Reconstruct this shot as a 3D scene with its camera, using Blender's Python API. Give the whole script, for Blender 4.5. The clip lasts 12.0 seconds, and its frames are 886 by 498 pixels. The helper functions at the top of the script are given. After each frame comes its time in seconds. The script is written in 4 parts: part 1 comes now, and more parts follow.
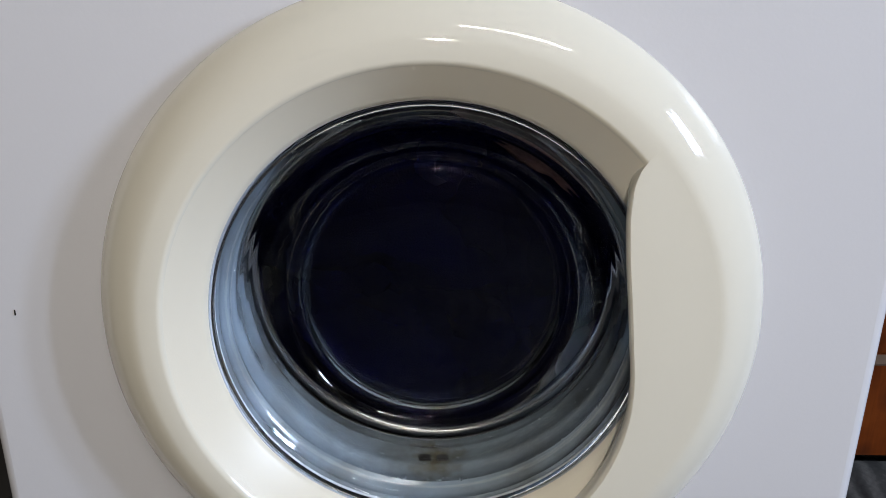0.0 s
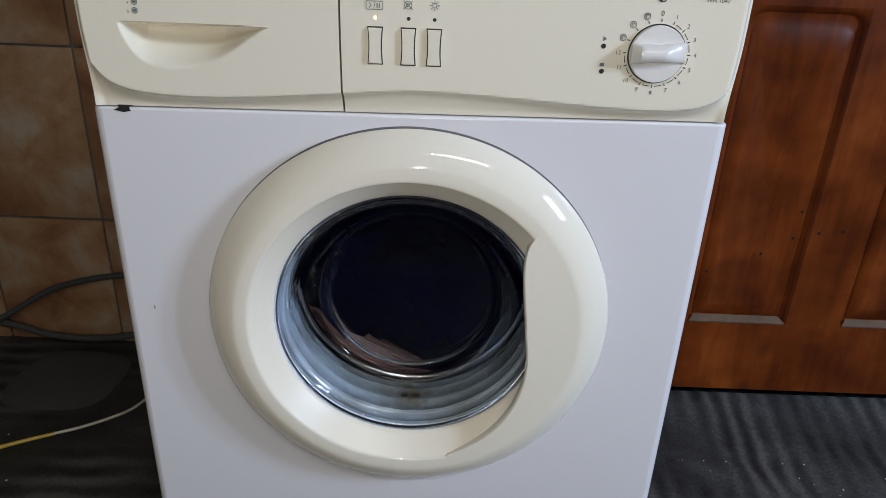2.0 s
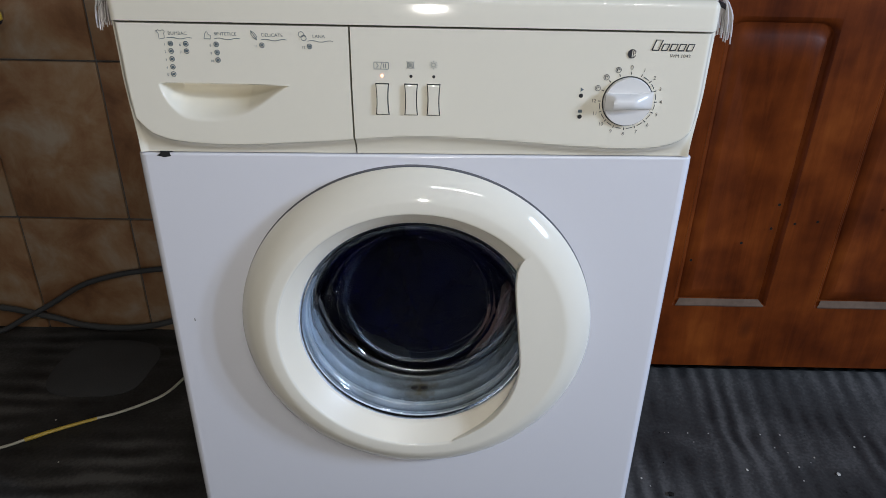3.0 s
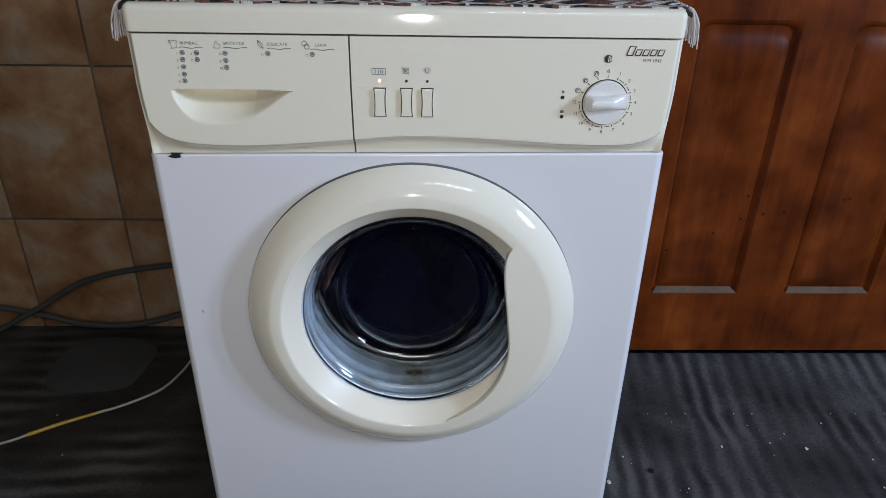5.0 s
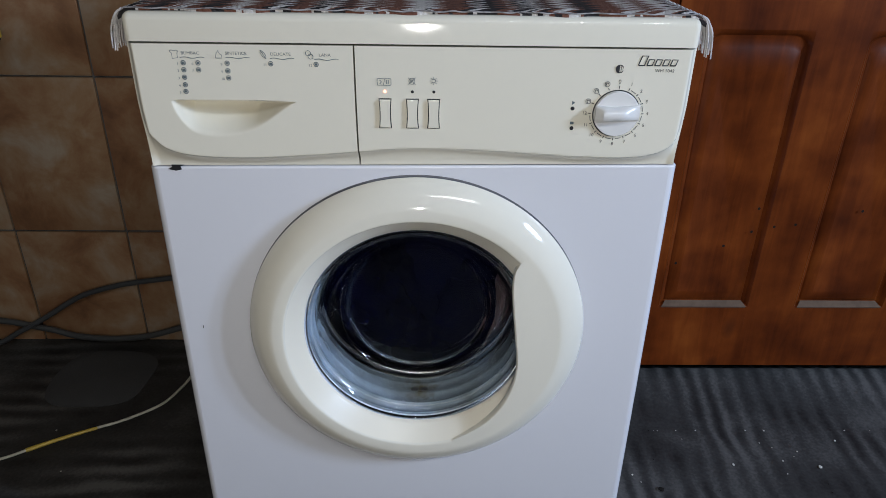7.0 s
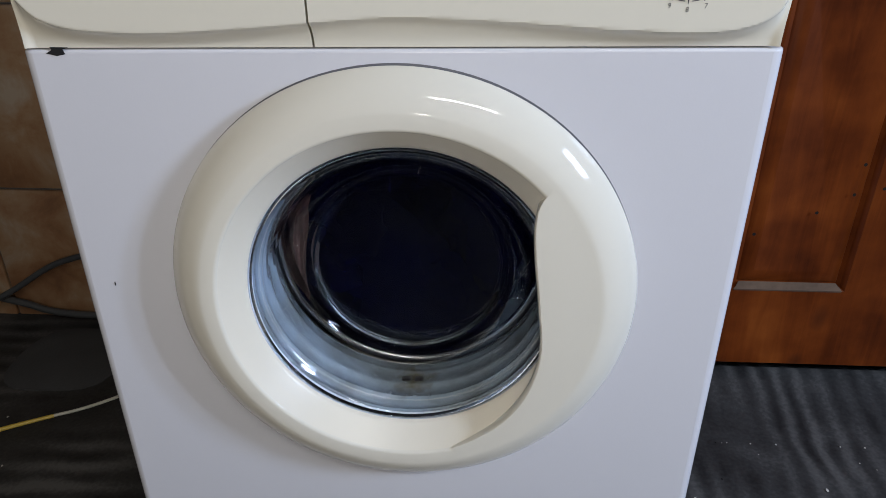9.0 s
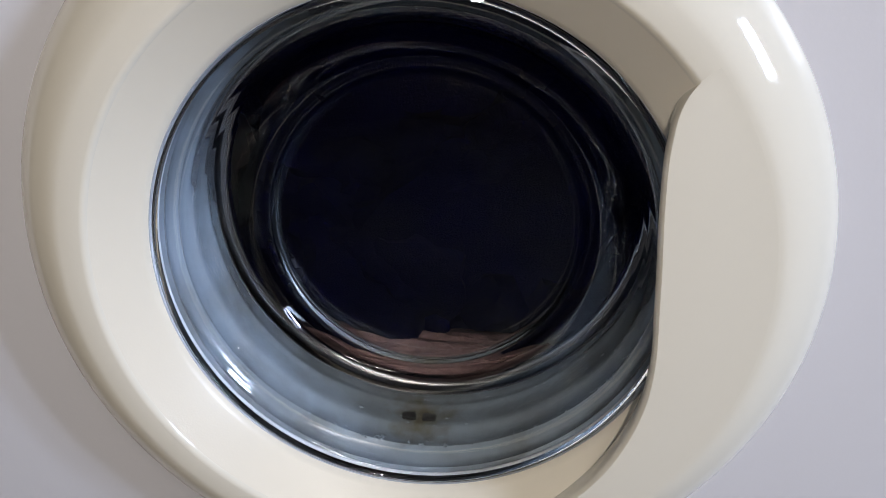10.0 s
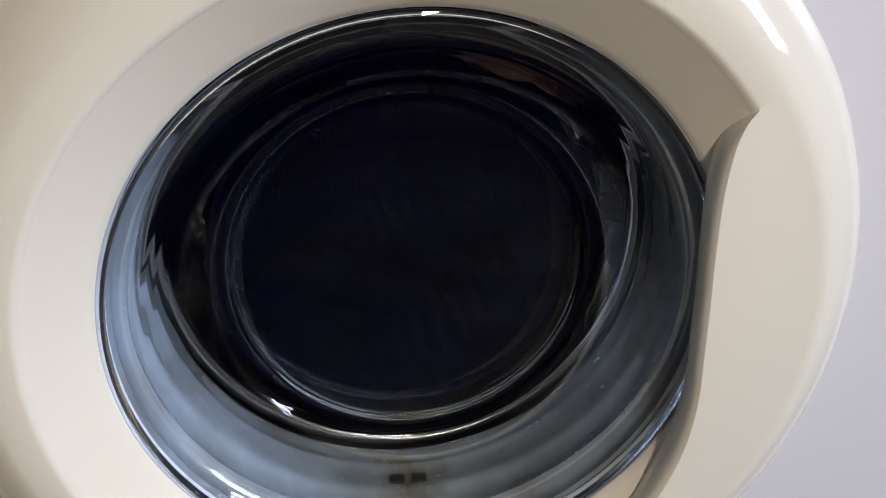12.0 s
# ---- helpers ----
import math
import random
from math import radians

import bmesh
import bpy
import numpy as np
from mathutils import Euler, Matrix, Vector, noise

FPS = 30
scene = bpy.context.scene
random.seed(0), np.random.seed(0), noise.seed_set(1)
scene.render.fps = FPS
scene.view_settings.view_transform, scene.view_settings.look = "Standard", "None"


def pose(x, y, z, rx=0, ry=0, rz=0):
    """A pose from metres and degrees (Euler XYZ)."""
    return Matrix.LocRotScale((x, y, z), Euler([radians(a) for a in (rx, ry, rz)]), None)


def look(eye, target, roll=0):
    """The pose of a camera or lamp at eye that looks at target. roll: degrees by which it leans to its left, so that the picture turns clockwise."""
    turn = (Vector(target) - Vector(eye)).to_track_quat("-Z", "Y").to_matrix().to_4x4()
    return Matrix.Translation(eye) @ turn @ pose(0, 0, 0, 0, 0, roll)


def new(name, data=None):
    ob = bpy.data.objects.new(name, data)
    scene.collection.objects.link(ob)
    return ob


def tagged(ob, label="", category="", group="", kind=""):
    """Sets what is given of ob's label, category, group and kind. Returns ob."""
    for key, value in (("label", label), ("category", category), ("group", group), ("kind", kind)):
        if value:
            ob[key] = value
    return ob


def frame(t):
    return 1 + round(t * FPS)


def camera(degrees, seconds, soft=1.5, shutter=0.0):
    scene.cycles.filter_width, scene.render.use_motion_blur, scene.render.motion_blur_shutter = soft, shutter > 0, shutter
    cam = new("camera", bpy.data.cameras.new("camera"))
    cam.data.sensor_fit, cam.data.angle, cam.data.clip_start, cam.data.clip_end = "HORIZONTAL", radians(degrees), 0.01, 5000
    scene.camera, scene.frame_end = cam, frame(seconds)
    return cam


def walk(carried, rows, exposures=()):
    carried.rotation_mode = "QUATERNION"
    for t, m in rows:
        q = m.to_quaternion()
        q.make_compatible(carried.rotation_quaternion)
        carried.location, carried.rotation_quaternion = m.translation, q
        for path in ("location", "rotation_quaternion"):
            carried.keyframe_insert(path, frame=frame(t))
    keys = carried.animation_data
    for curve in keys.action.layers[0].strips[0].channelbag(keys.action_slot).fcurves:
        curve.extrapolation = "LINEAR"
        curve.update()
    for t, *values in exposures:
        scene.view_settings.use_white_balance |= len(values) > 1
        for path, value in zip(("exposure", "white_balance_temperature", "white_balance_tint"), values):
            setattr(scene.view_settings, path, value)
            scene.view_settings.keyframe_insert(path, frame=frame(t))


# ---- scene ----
cam = camera(65.3, 12.0, soft=0.8)
PATH = [
    (0, look((0.0125, -0.4168, 0.6423), (0.0087, 0.2519, 0.4354), 0.63)),
    (0.2, look((0.0119, -0.4339, 0.6586), (-0.0016, 0.2332, 0.4468), -0.85)),
    (0.5, look((0.0044, -0.4546, 0.6845), (-0.0043, 0.2060, 0.4533), -0.13)),
    (0.7, look((0.0089, -0.4865, 0.6936), (-0.0067, 0.1729, 0.4593), -0.36)),
    (1, look((0.0175, -0.5409, 0.7299), (-0.0136, 0.1174, 0.4939), -0.21)),
    (1.2, look((0.0180, -0.5801, 0.7507), (-0.0053, 0.0753, 0.5059), -0.27)),
    (1.5, look((0.0262, -0.6125, 0.7764), (0.0159, 0.0373, 0.5162), 1.29)),
    (2, look((0.0326, -0.6437, 0.8410), (0.0363, -0.0068, 0.5506), 2.38)),
    (2.5, look((0.0390, -0.6798, 0.9011), (0.0451, -0.0535, 0.5885), 2.53)),
    (3, look((0.0346, -0.7075, 0.9421), (0.0336, -0.0877, 0.6167), 1.11)),
    (3.2, look((0.0347, -0.7164, 0.9521), (0.0408, -0.1018, 0.6171), 1.89)),
    (4.8, look((0.0205, -0.7664, 0.9524), (0.0407, -0.1429, 0.6349), 0.81)),
    (5, look((0.0178, -0.7637, 0.9633), (0.0372, -0.1452, 0.6360), 1.09)),
    (5.5, look((0.0156, -0.7638, 0.9658), (0.0318, -0.1439, 0.6411), 1.03)),
    (6, look((0.0132, -0.7631, 0.9646), (0.0330, -0.1424, 0.6417), 1.39)),
    (6.5, look((0.0144, -0.7641, 0.9657), (0.0350, -0.1434, 0.6426), 1.54)),
    (6.7, look((0.0131, -0.7631, 0.9658), (0.0341, -0.1410, 0.6454), 1.45)),
    (8.3, look((0.0579, -0.5687, 0.8577), (0.0043, 0.0551, 0.5445), -0.92)),
    (8.5, look((0.0631, -0.5677, 0.8510), (0.0281, 0.0578, 0.5388), 1.89)),
    (8.7, look((0.0609, -0.5640, 0.8339), (0.0227, 0.0550, 0.5093), 0.83)),
    (9, look((0.0689, -0.5473, 0.7910), (0.0357, 0.0750, 0.4722), -0.06)),
    (9.2, look((0.0689, -0.5211, 0.7600), (0.0090, 0.0933, 0.4299), -1.08)),
    (9.5, look((0.0673, -0.4174, 0.6876), (0.0092, 0.1984, 0.3598), 3.28)),
    (9.7, look((0.0574, -0.3579, 0.6596), (0.0067, 0.2581, 0.3311), 0.97)),
    (10, look((0.0421, -0.3326, 0.6248), (-0.0035, 0.3049, 0.3394), 2.92)),
    (10.5, look((0.0308, -0.3456, 0.6198), (0.0094, 0.3067, 0.3668), 4.08)),
    (11, look((0.0137, -0.3364, 0.6191), (0.0368, 0.3181, 0.3718), 3.08)),
    (11.5, look((0.0016, -0.3026, 0.6266), (0.0590, 0.3329, 0.3389), 4.69)),
    (12, look((-0.0435, -0.2787, 0.6271), (0.0726, 0.3519, 0.3463), 3.75)),
]
walk(cam, PATH, exposures=[(0, 0.22, 6750, 10), (1.0, 0.08, 6650, 11), (2.0, 0.07, 6500, 10), (3.0, 0.05, 6300, 10), (5.5, 0.04, 6150, 9), (8.5, 0.04, 6150, 9), (9.0, 0.08, 6400, 11), (9.4, 0.18, 6350, 11), (10.0, 0.24, 6800, 14), (11.0, 0.24, 7000, 15), (12.0, 0.34, 7050, 15)])

# ---- world and light ----
world = bpy.data.worlds.new("sky")
scene.world = world
world.use_nodes = True
wn = world.node_tree.nodes
sky = wn.new("ShaderNodeTexSky")
sky.sky_type = "NISHITA"
sky.sun_disc = False
sky.sun_elevation = radians(35)
sky.sun_rotation = radians(150)
world.node_tree.links.new(sky.outputs[0], wn["Background"].inputs[0])
wn["Background"].inputs[1].default_value = 0.12

WIN_Y, WIN_Z, WIN_W, WIN_H, EAST_X, BACK_Y = -0.95, 1.50, 0.48, 0.60, 2.3, -2.4


def lamp(name, kind, m, energy, color, **kw):
    data = bpy.data.lights.new(name, kind)
    data.energy, data.color = energy, color
    for key, value in kw.items():
        if key == "size":
            data.shape, data.size, data.size_y = "RECTANGLE", value[0], value[1]
        else:
            data.shadow_soft_size = value
    ob = new(name, data)
    ob.matrix_world = m
    return ob


for pane_y in (WIN_Y - 0.11, WIN_Y + 0.11):
    lamp("window_daylight", "AREA", look((EAST_X - 0.02, pane_y, WIN_Z), (0.2, pane_y + 0.75, 0.8)), 23, (0.60, 0.74, 1.0), size=(0.10, WIN_H - 0.1))
lamp("tube_light", "AREA", look((0.75, -1.8, 2.40), (0.6, -1.2, 0)), 15, (0.97, 0.97, 0.94), size=(1.15, 0.05))
# added frontal fill, out of view, for the machine's front and its highlights
lamp("front_fill_light", "POINT", pose(0.0, -1.0, 0.80), 11.8, (1.0, 0.93, 0.84), radius=0.015)

# ---- materials ----


def mat(name, color, rough=0.5, metal=0.0, vary=0.08, scale=8.0, fine=120.0, bump=0.0, bump_scale=200.0, coat=0.0, rough_vary=0.1, tint=None, stretch=(1, 1, 1), spec=0.5, sheen=0.0, span=(0.3, 0.62)):
    """A surface with broad stains and fine grain, in object metres."""
    m = bpy.data.materials.new(name)
    m.use_nodes = True
    nt = m.node_tree
    b = nt.nodes["Principled BSDF"]
    tc = nt.nodes.new("ShaderNodeTexCoord")
    mp = nt.nodes.new("ShaderNodeMapping")
    mp.inputs["Scale"].default_value = stretch
    nt.links.new(tc.outputs["Object"], mp.inputs["Vector"])
    n1 = nt.nodes.new("ShaderNodeTexNoise")
    n1.inputs["Scale"].default_value, n1.inputs["Detail"].default_value = scale, 5
    n2 = nt.nodes.new("ShaderNodeTexNoise")
    n2.inputs["Scale"].default_value, n2.inputs["Detail"].default_value = fine, 3
    for n in (n1, n2):
        nt.links.new(mp.outputs[0], n.inputs["Vector"])
    mix = nt.nodes.new("ShaderNodeMix")
    mix.data_type = "RGBA"
    dark = tint or tuple(c * (1 - 2 * vary) for c in color)
    mix.inputs["A"].default_value = (*dark, 1)
    mix.inputs["B"].default_value = (*color, 1)
    ramp = nt.nodes.new("ShaderNodeMapRange")
    ramp.inputs["From Min"].default_value, ramp.inputs["From Max"].default_value = span
    add = nt.nodes.new("ShaderNodeMath")
    add.operation = "MULTIPLY_ADD"
    add.inputs[1].default_value = 0.3
    nt.links.new(n2.outputs["Fac"], add.inputs[0])
    sub = nt.nodes.new("ShaderNodeMath")
    sub.operation = "SUBTRACT"
    sub.inputs[1].default_value = 0.15
    nt.links.new(n1.outputs["Fac"], sub.inputs[0])
    nt.links.new(sub.outputs[0], add.inputs[2])
    nt.links.new(add.outputs[0], ramp.inputs["Value"])
    nt.links.new(ramp.outputs[0], mix.inputs["Factor"])
    nt.links.new(mix.outputs["Result"], b.inputs["Base Color"])
    rr = nt.nodes.new("ShaderNodeMapRange")
    rr.inputs["To Min"].default_value, rr.inputs["To Max"].default_value = rough * (1 - rough_vary), min(1, rough * (1 + rough_vary))
    nt.links.new(n1.outputs["Fac"], rr.inputs["Value"])
    nt.links.new(rr.outputs[0], b.inputs["Roughness"])
    b.inputs["Metallic"].default_value = metal
    b.inputs["Coat Weight"].default_value = coat
    b.inputs["Specular IOR Level"].default_value = spec
    b.inputs["Sheen Weight"].default_value = sheen
    if bump:
        n3 = nt.nodes.new("ShaderNodeTexNoise")
        n3.inputs["Scale"].default_value, n3.inputs["Detail"].default_value = bump_scale, 4
        nt.links.new(mp.outputs[0], n3.inputs["Vector"])
        bp = nt.nodes.new("ShaderNodeBump")
        bp.inputs["Strength"].default_value, bp.inputs["Distance"].default_value = bump, 0.002
        nt.links.new(n3.outputs["Fac"], bp.inputs["Height"])
        nt.links.new(bp.outputs[0], b.inputs["Normal"])
    return m


def glass_mat(name, color, rough=0.0, ior=1.45):
    m = bpy.data.materials.new(name)
    m.use_nodes = True
    b = m.node_tree.nodes["Principled BSDF"]
    b.inputs["Base Color"].default_value = (*color, 1)
    b.inputs["Roughness"].default_value = rough
    b.inputs["Transmission Weight"].default_value = 1.0
    b.inputs["IOR"].default_value = ior
    return m


def glow_mat(name, color, strength):
    m = bpy.data.materials.new(name)
    m.use_nodes = True
    b = m.node_tree.nodes["Principled BSDF"]
    b.inputs["Base Color"].default_value = (*color, 1)
    b.inputs["Emission Color"].default_value = (*color, 1)
    b.inputs["Emission Strength"].default_value = strength
    return m


WHITE_ENAMEL = mat("white_enamel", (0.79, 0.79, 0.83), rough=0.25, vary=0.012, scale=3, bump=0.03, bump_scale=500, coat=0.3, rough_vary=0.03, span=(0.0, 1.0))
CREAM = mat("cream_plastic", (0.87, 0.825, 0.695), rough=0.08, vary=0.02, scale=4, bump=0.012, bump_scale=700, span=(0.0, 1.0))
DOOR_CREAM = mat("door_plastic", (0.87, 0.83, 0.715), rough=0.055, vary=0.02, scale=4, bump=0.010, bump_scale=600, span=(0.0, 1.0))
KNOB_WHITE = mat("knob_plastic", (0.80, 0.79, 0.77), rough=0.25, vary=0.02)
BLACK = mat("black_gap", (0.012, 0.012, 0.013), rough=0.6)
PRINT = mat("grey_print", (0.12, 0.16, 0.18), rough=0.5)
PRINT_DARK = mat("dark_print", (0.03, 0.03, 0.035), rough=0.45)
RUBBER = mat("grey_rubber", (0.135, 0.165, 0.195), rough=0.18, coat=0.7, tint=(0.092, 0.102, 0.108), rough_vary=0.4, scale=16, fine=90, bump=0.22, bump_scale=45)
# stainless steel darkened in colour to stand for shade inside the drum
SHADED_STEEL = mat("shaded_drum_steel", (0.10, 0.10, 0.105), rough=0.35, metal=1.0, vary=0.1)
TUB_DARK = mat("tub_plastic", (0.03, 0.03, 0.035), rough=0.6)
GLASS = glass_mat("door_glass", (0.95, 0.97, 0.985), ior=1.5)
WATER = mat("water_drop", (0.14, 0.165, 0.19), rough=0.03, spec=0.9, vary=0.02)
# navy cloth with the deep drum's shade put into its colour
SHADED_NAVY = mat("shaded_navy_cloth", (0.0002, 0.0003, 0.0066), rough=0.85, vary=0.15, scale=12, fine=500, bump=0.25, bump_scale=600, tint=(0.0001, 0.00015, 0.0032), spec=0.004)
MAUVE = mat("mauve_cloth", (0.10, 0.062, 0.062), rough=0.7, vary=0.3, scale=30, fine=350, bump=0.5, bump_scale=400, spec=0.05)
GROUT = mat("grout", (0.17, 0.165, 0.165), rough=0.85, vary=0.2, scale=20, bump=0.4)
# unseen room walls toned down to limit bounce; the rear one darkest
DIMMED_WALL = mat("dimmed_wall", (0.035, 0.030, 0.027), rough=0.85, vary=0.06, bump=0.2)
PLASTER = mat("plaster", (0.12, 0.108, 0.095), rough=0.85, vary=0.06, bump=0.2)
WOODFRAME = mat("window_wood", (0.55, 0.5, 0.42), rough=0.5, vary=0.1)
HOSE = mat("grey_hose", (0.070, 0.073, 0.076), rough=0.45, vary=0.1)
CABLE_W = mat("cable_sheath", (0.62, 0.60, 0.50), rough=0.45, vary=0.1)
CABLE_Y = mat("yellow_tape", (0.70, 0.50, 0.06), rough=0.4, vary=0.1)
FRINGE = mat("fringe_yarn", (0.60, 0.56, 0.54), rough=0.9, vary=0.15, bump=0.4)
CRUMB = mat("pale_crumb", (0.6, 0.58, 0.52), rough=0.8)
DIRT = mat("dark_crumb", (0.02, 0.018, 0.016), rough=0.8, spec=0.08)
PALE_EDGE = mat("bare_primer", (0.15, 0.100, 0.068), rough=0.7, spec=0.1, vary=0.12, scale=30)


def nodes_of(name):
    m = bpy.data.materials.new(name)
    m.use_nodes = True
    return m, m.node_tree, m.node_tree.nodes["Principled BSDF"]


def ramp_node(nt, stops):
    r = nt.nodes.new("ShaderNodeValToRGB")
    e = r.color_ramp.elements
    while len(e) < len(stops):
        e.new(0.5)
    for el, (p, c) in zip(e, stops):
        el.position, el.color = p, (*c, 1)
    return r


def drain_stain(m):
    """A brown, ragged stain on the seal round its drain holes."""
    nt = m.node_tree
    b = nt.nodes["Principled BSDF"]
    base = b.inputs["Base Color"].links[0].from_socket
    tc = nt.nodes.new("ShaderNodeTexCoord")
    near = nt.nodes.new("ShaderNodeVectorMath")
    near.operation = "DISTANCE"
    near.inputs[1].default_value = (0.006, -0.215, 0.3245)
    nt.links.new(tc.outputs["Object"], near.inputs[0])
    n = nt.nodes.new("ShaderNodeTexNoise")
    n.inputs["Scale"].default_value, n.inputs["Detail"].default_value = 90, 5
    nt.links.new(tc.outputs["Object"], n.inputs["Vector"])
    add = nt.nodes.new("ShaderNodeMath")
    add.operation = "MULTIPLY_ADD"
    add.inputs[1].default_value = 0.05
    nt.links.new(n.outputs["Fac"], add.inputs[0])
    nt.links.new(near.outputs["Value"], add.inputs[2])
    r = nt.nodes.new("ShaderNodeMapRange")
    r.inputs["From Min"].default_value, r.inputs["From Max"].default_value = 0.028, 0.052
    r.inputs["To Min"].default_value, r.inputs["To Max"].default_value = 0.8, 0.0
    nt.links.new(add.outputs[0], r.inputs["Value"])
    mx = nt.nodes.new("ShaderNodeMix")
    mx.data_type = "RGBA"
    mx.inputs["B"].default_value = (0.075, 0.060, 0.030, 1)
    nt.links.new(r.outputs[0], mx.inputs["Factor"])
    nt.links.new(base, mx.inputs["A"])
    nt.links.new(mx.outputs["Result"], b.inputs["Base Color"])


def tile_mat():
    m, nt, b = nodes_of("marbled_tile")
    tc = nt.nodes.new("ShaderNodeTexCoord")
    oi = nt.nodes.new("ShaderNodeObjectInfo")
    off = nt.nodes.new("ShaderNodeVectorMath")
    off.operation = "MULTIPLY_ADD"
    comb = nt.nodes.new("ShaderNodeCombineXYZ")
    for k in range(3):
        nt.links.new(oi.outputs["Random"], comb.inputs[k])
    off.inputs[1].default_value = (31, 17, 23)
    nt.links.new(comb.outputs[0], off.inputs[0])
    nt.links.new(tc.outputs["Object"], off.inputs[2])
    n = nt.nodes.new("ShaderNodeTexNoise")
    n.inputs["Scale"].default_value, n.inputs["Detail"].default_value, n.inputs["Roughness"].default_value, n.inputs["Distortion"].default_value = 9, 8, 0.62, 0.35
    nt.links.new(off.outputs[0], n.inputs["Vector"])
    r = ramp_node(nt, [(0.30, (0.20, 0.098, 0.050)), (0.43, (0.31, 0.158, 0.077)), (0.54, (0.38, 0.235, 0.130)), (0.69, (0.45, 0.36, 0.27))])
    nt.links.new(n.outputs["Fac"], r.inputs[0])
    nt.links.new(r.outputs[0], b.inputs["Base Color"])
    b.inputs["Roughness"].default_value = 0.32
    n2 = nt.nodes.new("ShaderNodeTexNoise")
    n2.inputs["Scale"].default_value = 40
    nt.links.new(off.outputs[0], n2.inputs["Vector"])
    bp = nt.nodes.new("ShaderNodeBump")
    bp.inputs["Strength"].default_value, bp.inputs["Distance"].default_value = 0.2, 0.002
    nt.links.new(n2.outputs["Fac"], bp.inputs["Height"])
    nt.links.new(bp.outputs[0], b.inputs["Normal"])
    return m


def wood_mat(name, along_z=True):
    m, nt, b = nodes_of(name)
    tc = nt.nodes.new("ShaderNodeTexCoord")
    mp = nt.nodes.new("ShaderNodeMapping")
    mp.inputs["Scale"].default_value = (1, 1, 0.09) if along_z else (0.09, 1, 1)
    nt.links.new(tc.outputs["Object"], mp.inputs["Vector"])
    n = nt.nodes.new("ShaderNodeTexNoise")
    n.inputs["Scale"].default_value, n.inputs["Detail"].default_value, n.inputs["Distortion"].default_value = 30, 9, 1.1
    n.inputs["Roughness"].default_value = 0.68
    nt.links.new(mp.outputs[0], n.inputs["Vector"])
    broad = nt.nodes.new("ShaderNodeTexNoise")
    broad.inputs["Scale"].default_value, broad.inputs["Detail"].default_value = 8, 5
    nt.links.new(tc.outputs["Object"], broad.inputs["Vector"])
    add = nt.nodes.new("ShaderNodeMath")
    add.operation = "MULTIPLY_ADD"
    add.inputs[1].default_value = 0.30
    half = nt.nodes.new("ShaderNodeMath")
    half.operation = "MULTIPLY"
    half.inputs[1].default_value = 0.70
    nt.links.new(broad.outputs["Fac"], half.inputs[0])
    nt.links.new(n.outputs["Fac"], add.inputs[0])
    nt.links.new(half.outputs[0], add.inputs[2])
    r = ramp_node(nt, [(0.33, (0.045, 0.0085, 0.0016)), (0.45, (0.098, 0.0195, 0.0030)), (0.54, (0.150, 0.0320, 0.0048)), (0.68, (0.23, 0.057, 0.0090))])
    nt.links.new(add.outputs[0], r.inputs[0])
    vo = nt.nodes.new("ShaderNodeTexVoronoi")
    vo.inputs["Scale"].default_value = 4.3
    mk = nt.nodes.new("ShaderNodeMapping")
    mk.inputs["Scale"].default_value = (1.6, 0.2, 0.9)
    nt.links.new(tc.outputs["Object"], mk.inputs["Vector"])
    nt.links.new(mk.outputs[0], vo.inputs["Vector"])
    kr = nt.nodes.new("ShaderNodeMapRange")
    kr.inputs["From Min"].default_value, kr.inputs["From Max"].default_value = 0.03, 0.14
    kr.inputs["To Min"].default_value, kr.inputs["To Max"].default_value = 0.75, 0.0
    nt.links.new(vo.outputs["Distance"], kr.inputs["Value"])
    mx = nt.nodes.new("ShaderNodeMix")
    mx.data_type = "RGBA"
    mx.inputs["B"].default_value = (0.028, 0.010, 0.005, 1)
    nt.links.new(kr.outputs[0], mx.inputs["Factor"])
    nt.links.new(r.outputs[0], mx.inputs["A"])
    nt.links.new(mx.outputs["Result"], b.inputs["Base Color"])
    b.inputs["Roughness"].default_value = 0.42
    b.inputs["Specular IOR Level"].default_value = 0.13
    bp = nt.nodes.new("ShaderNodeBump")
    bp.inputs["Strength"].default_value, bp.inputs["Distance"].default_value = 0.15, 0.002
    nt.links.new(n.outputs["Fac"], bp.inputs["Height"])
    nt.links.new(bp.outputs[0], b.inputs["Normal"])
    return m


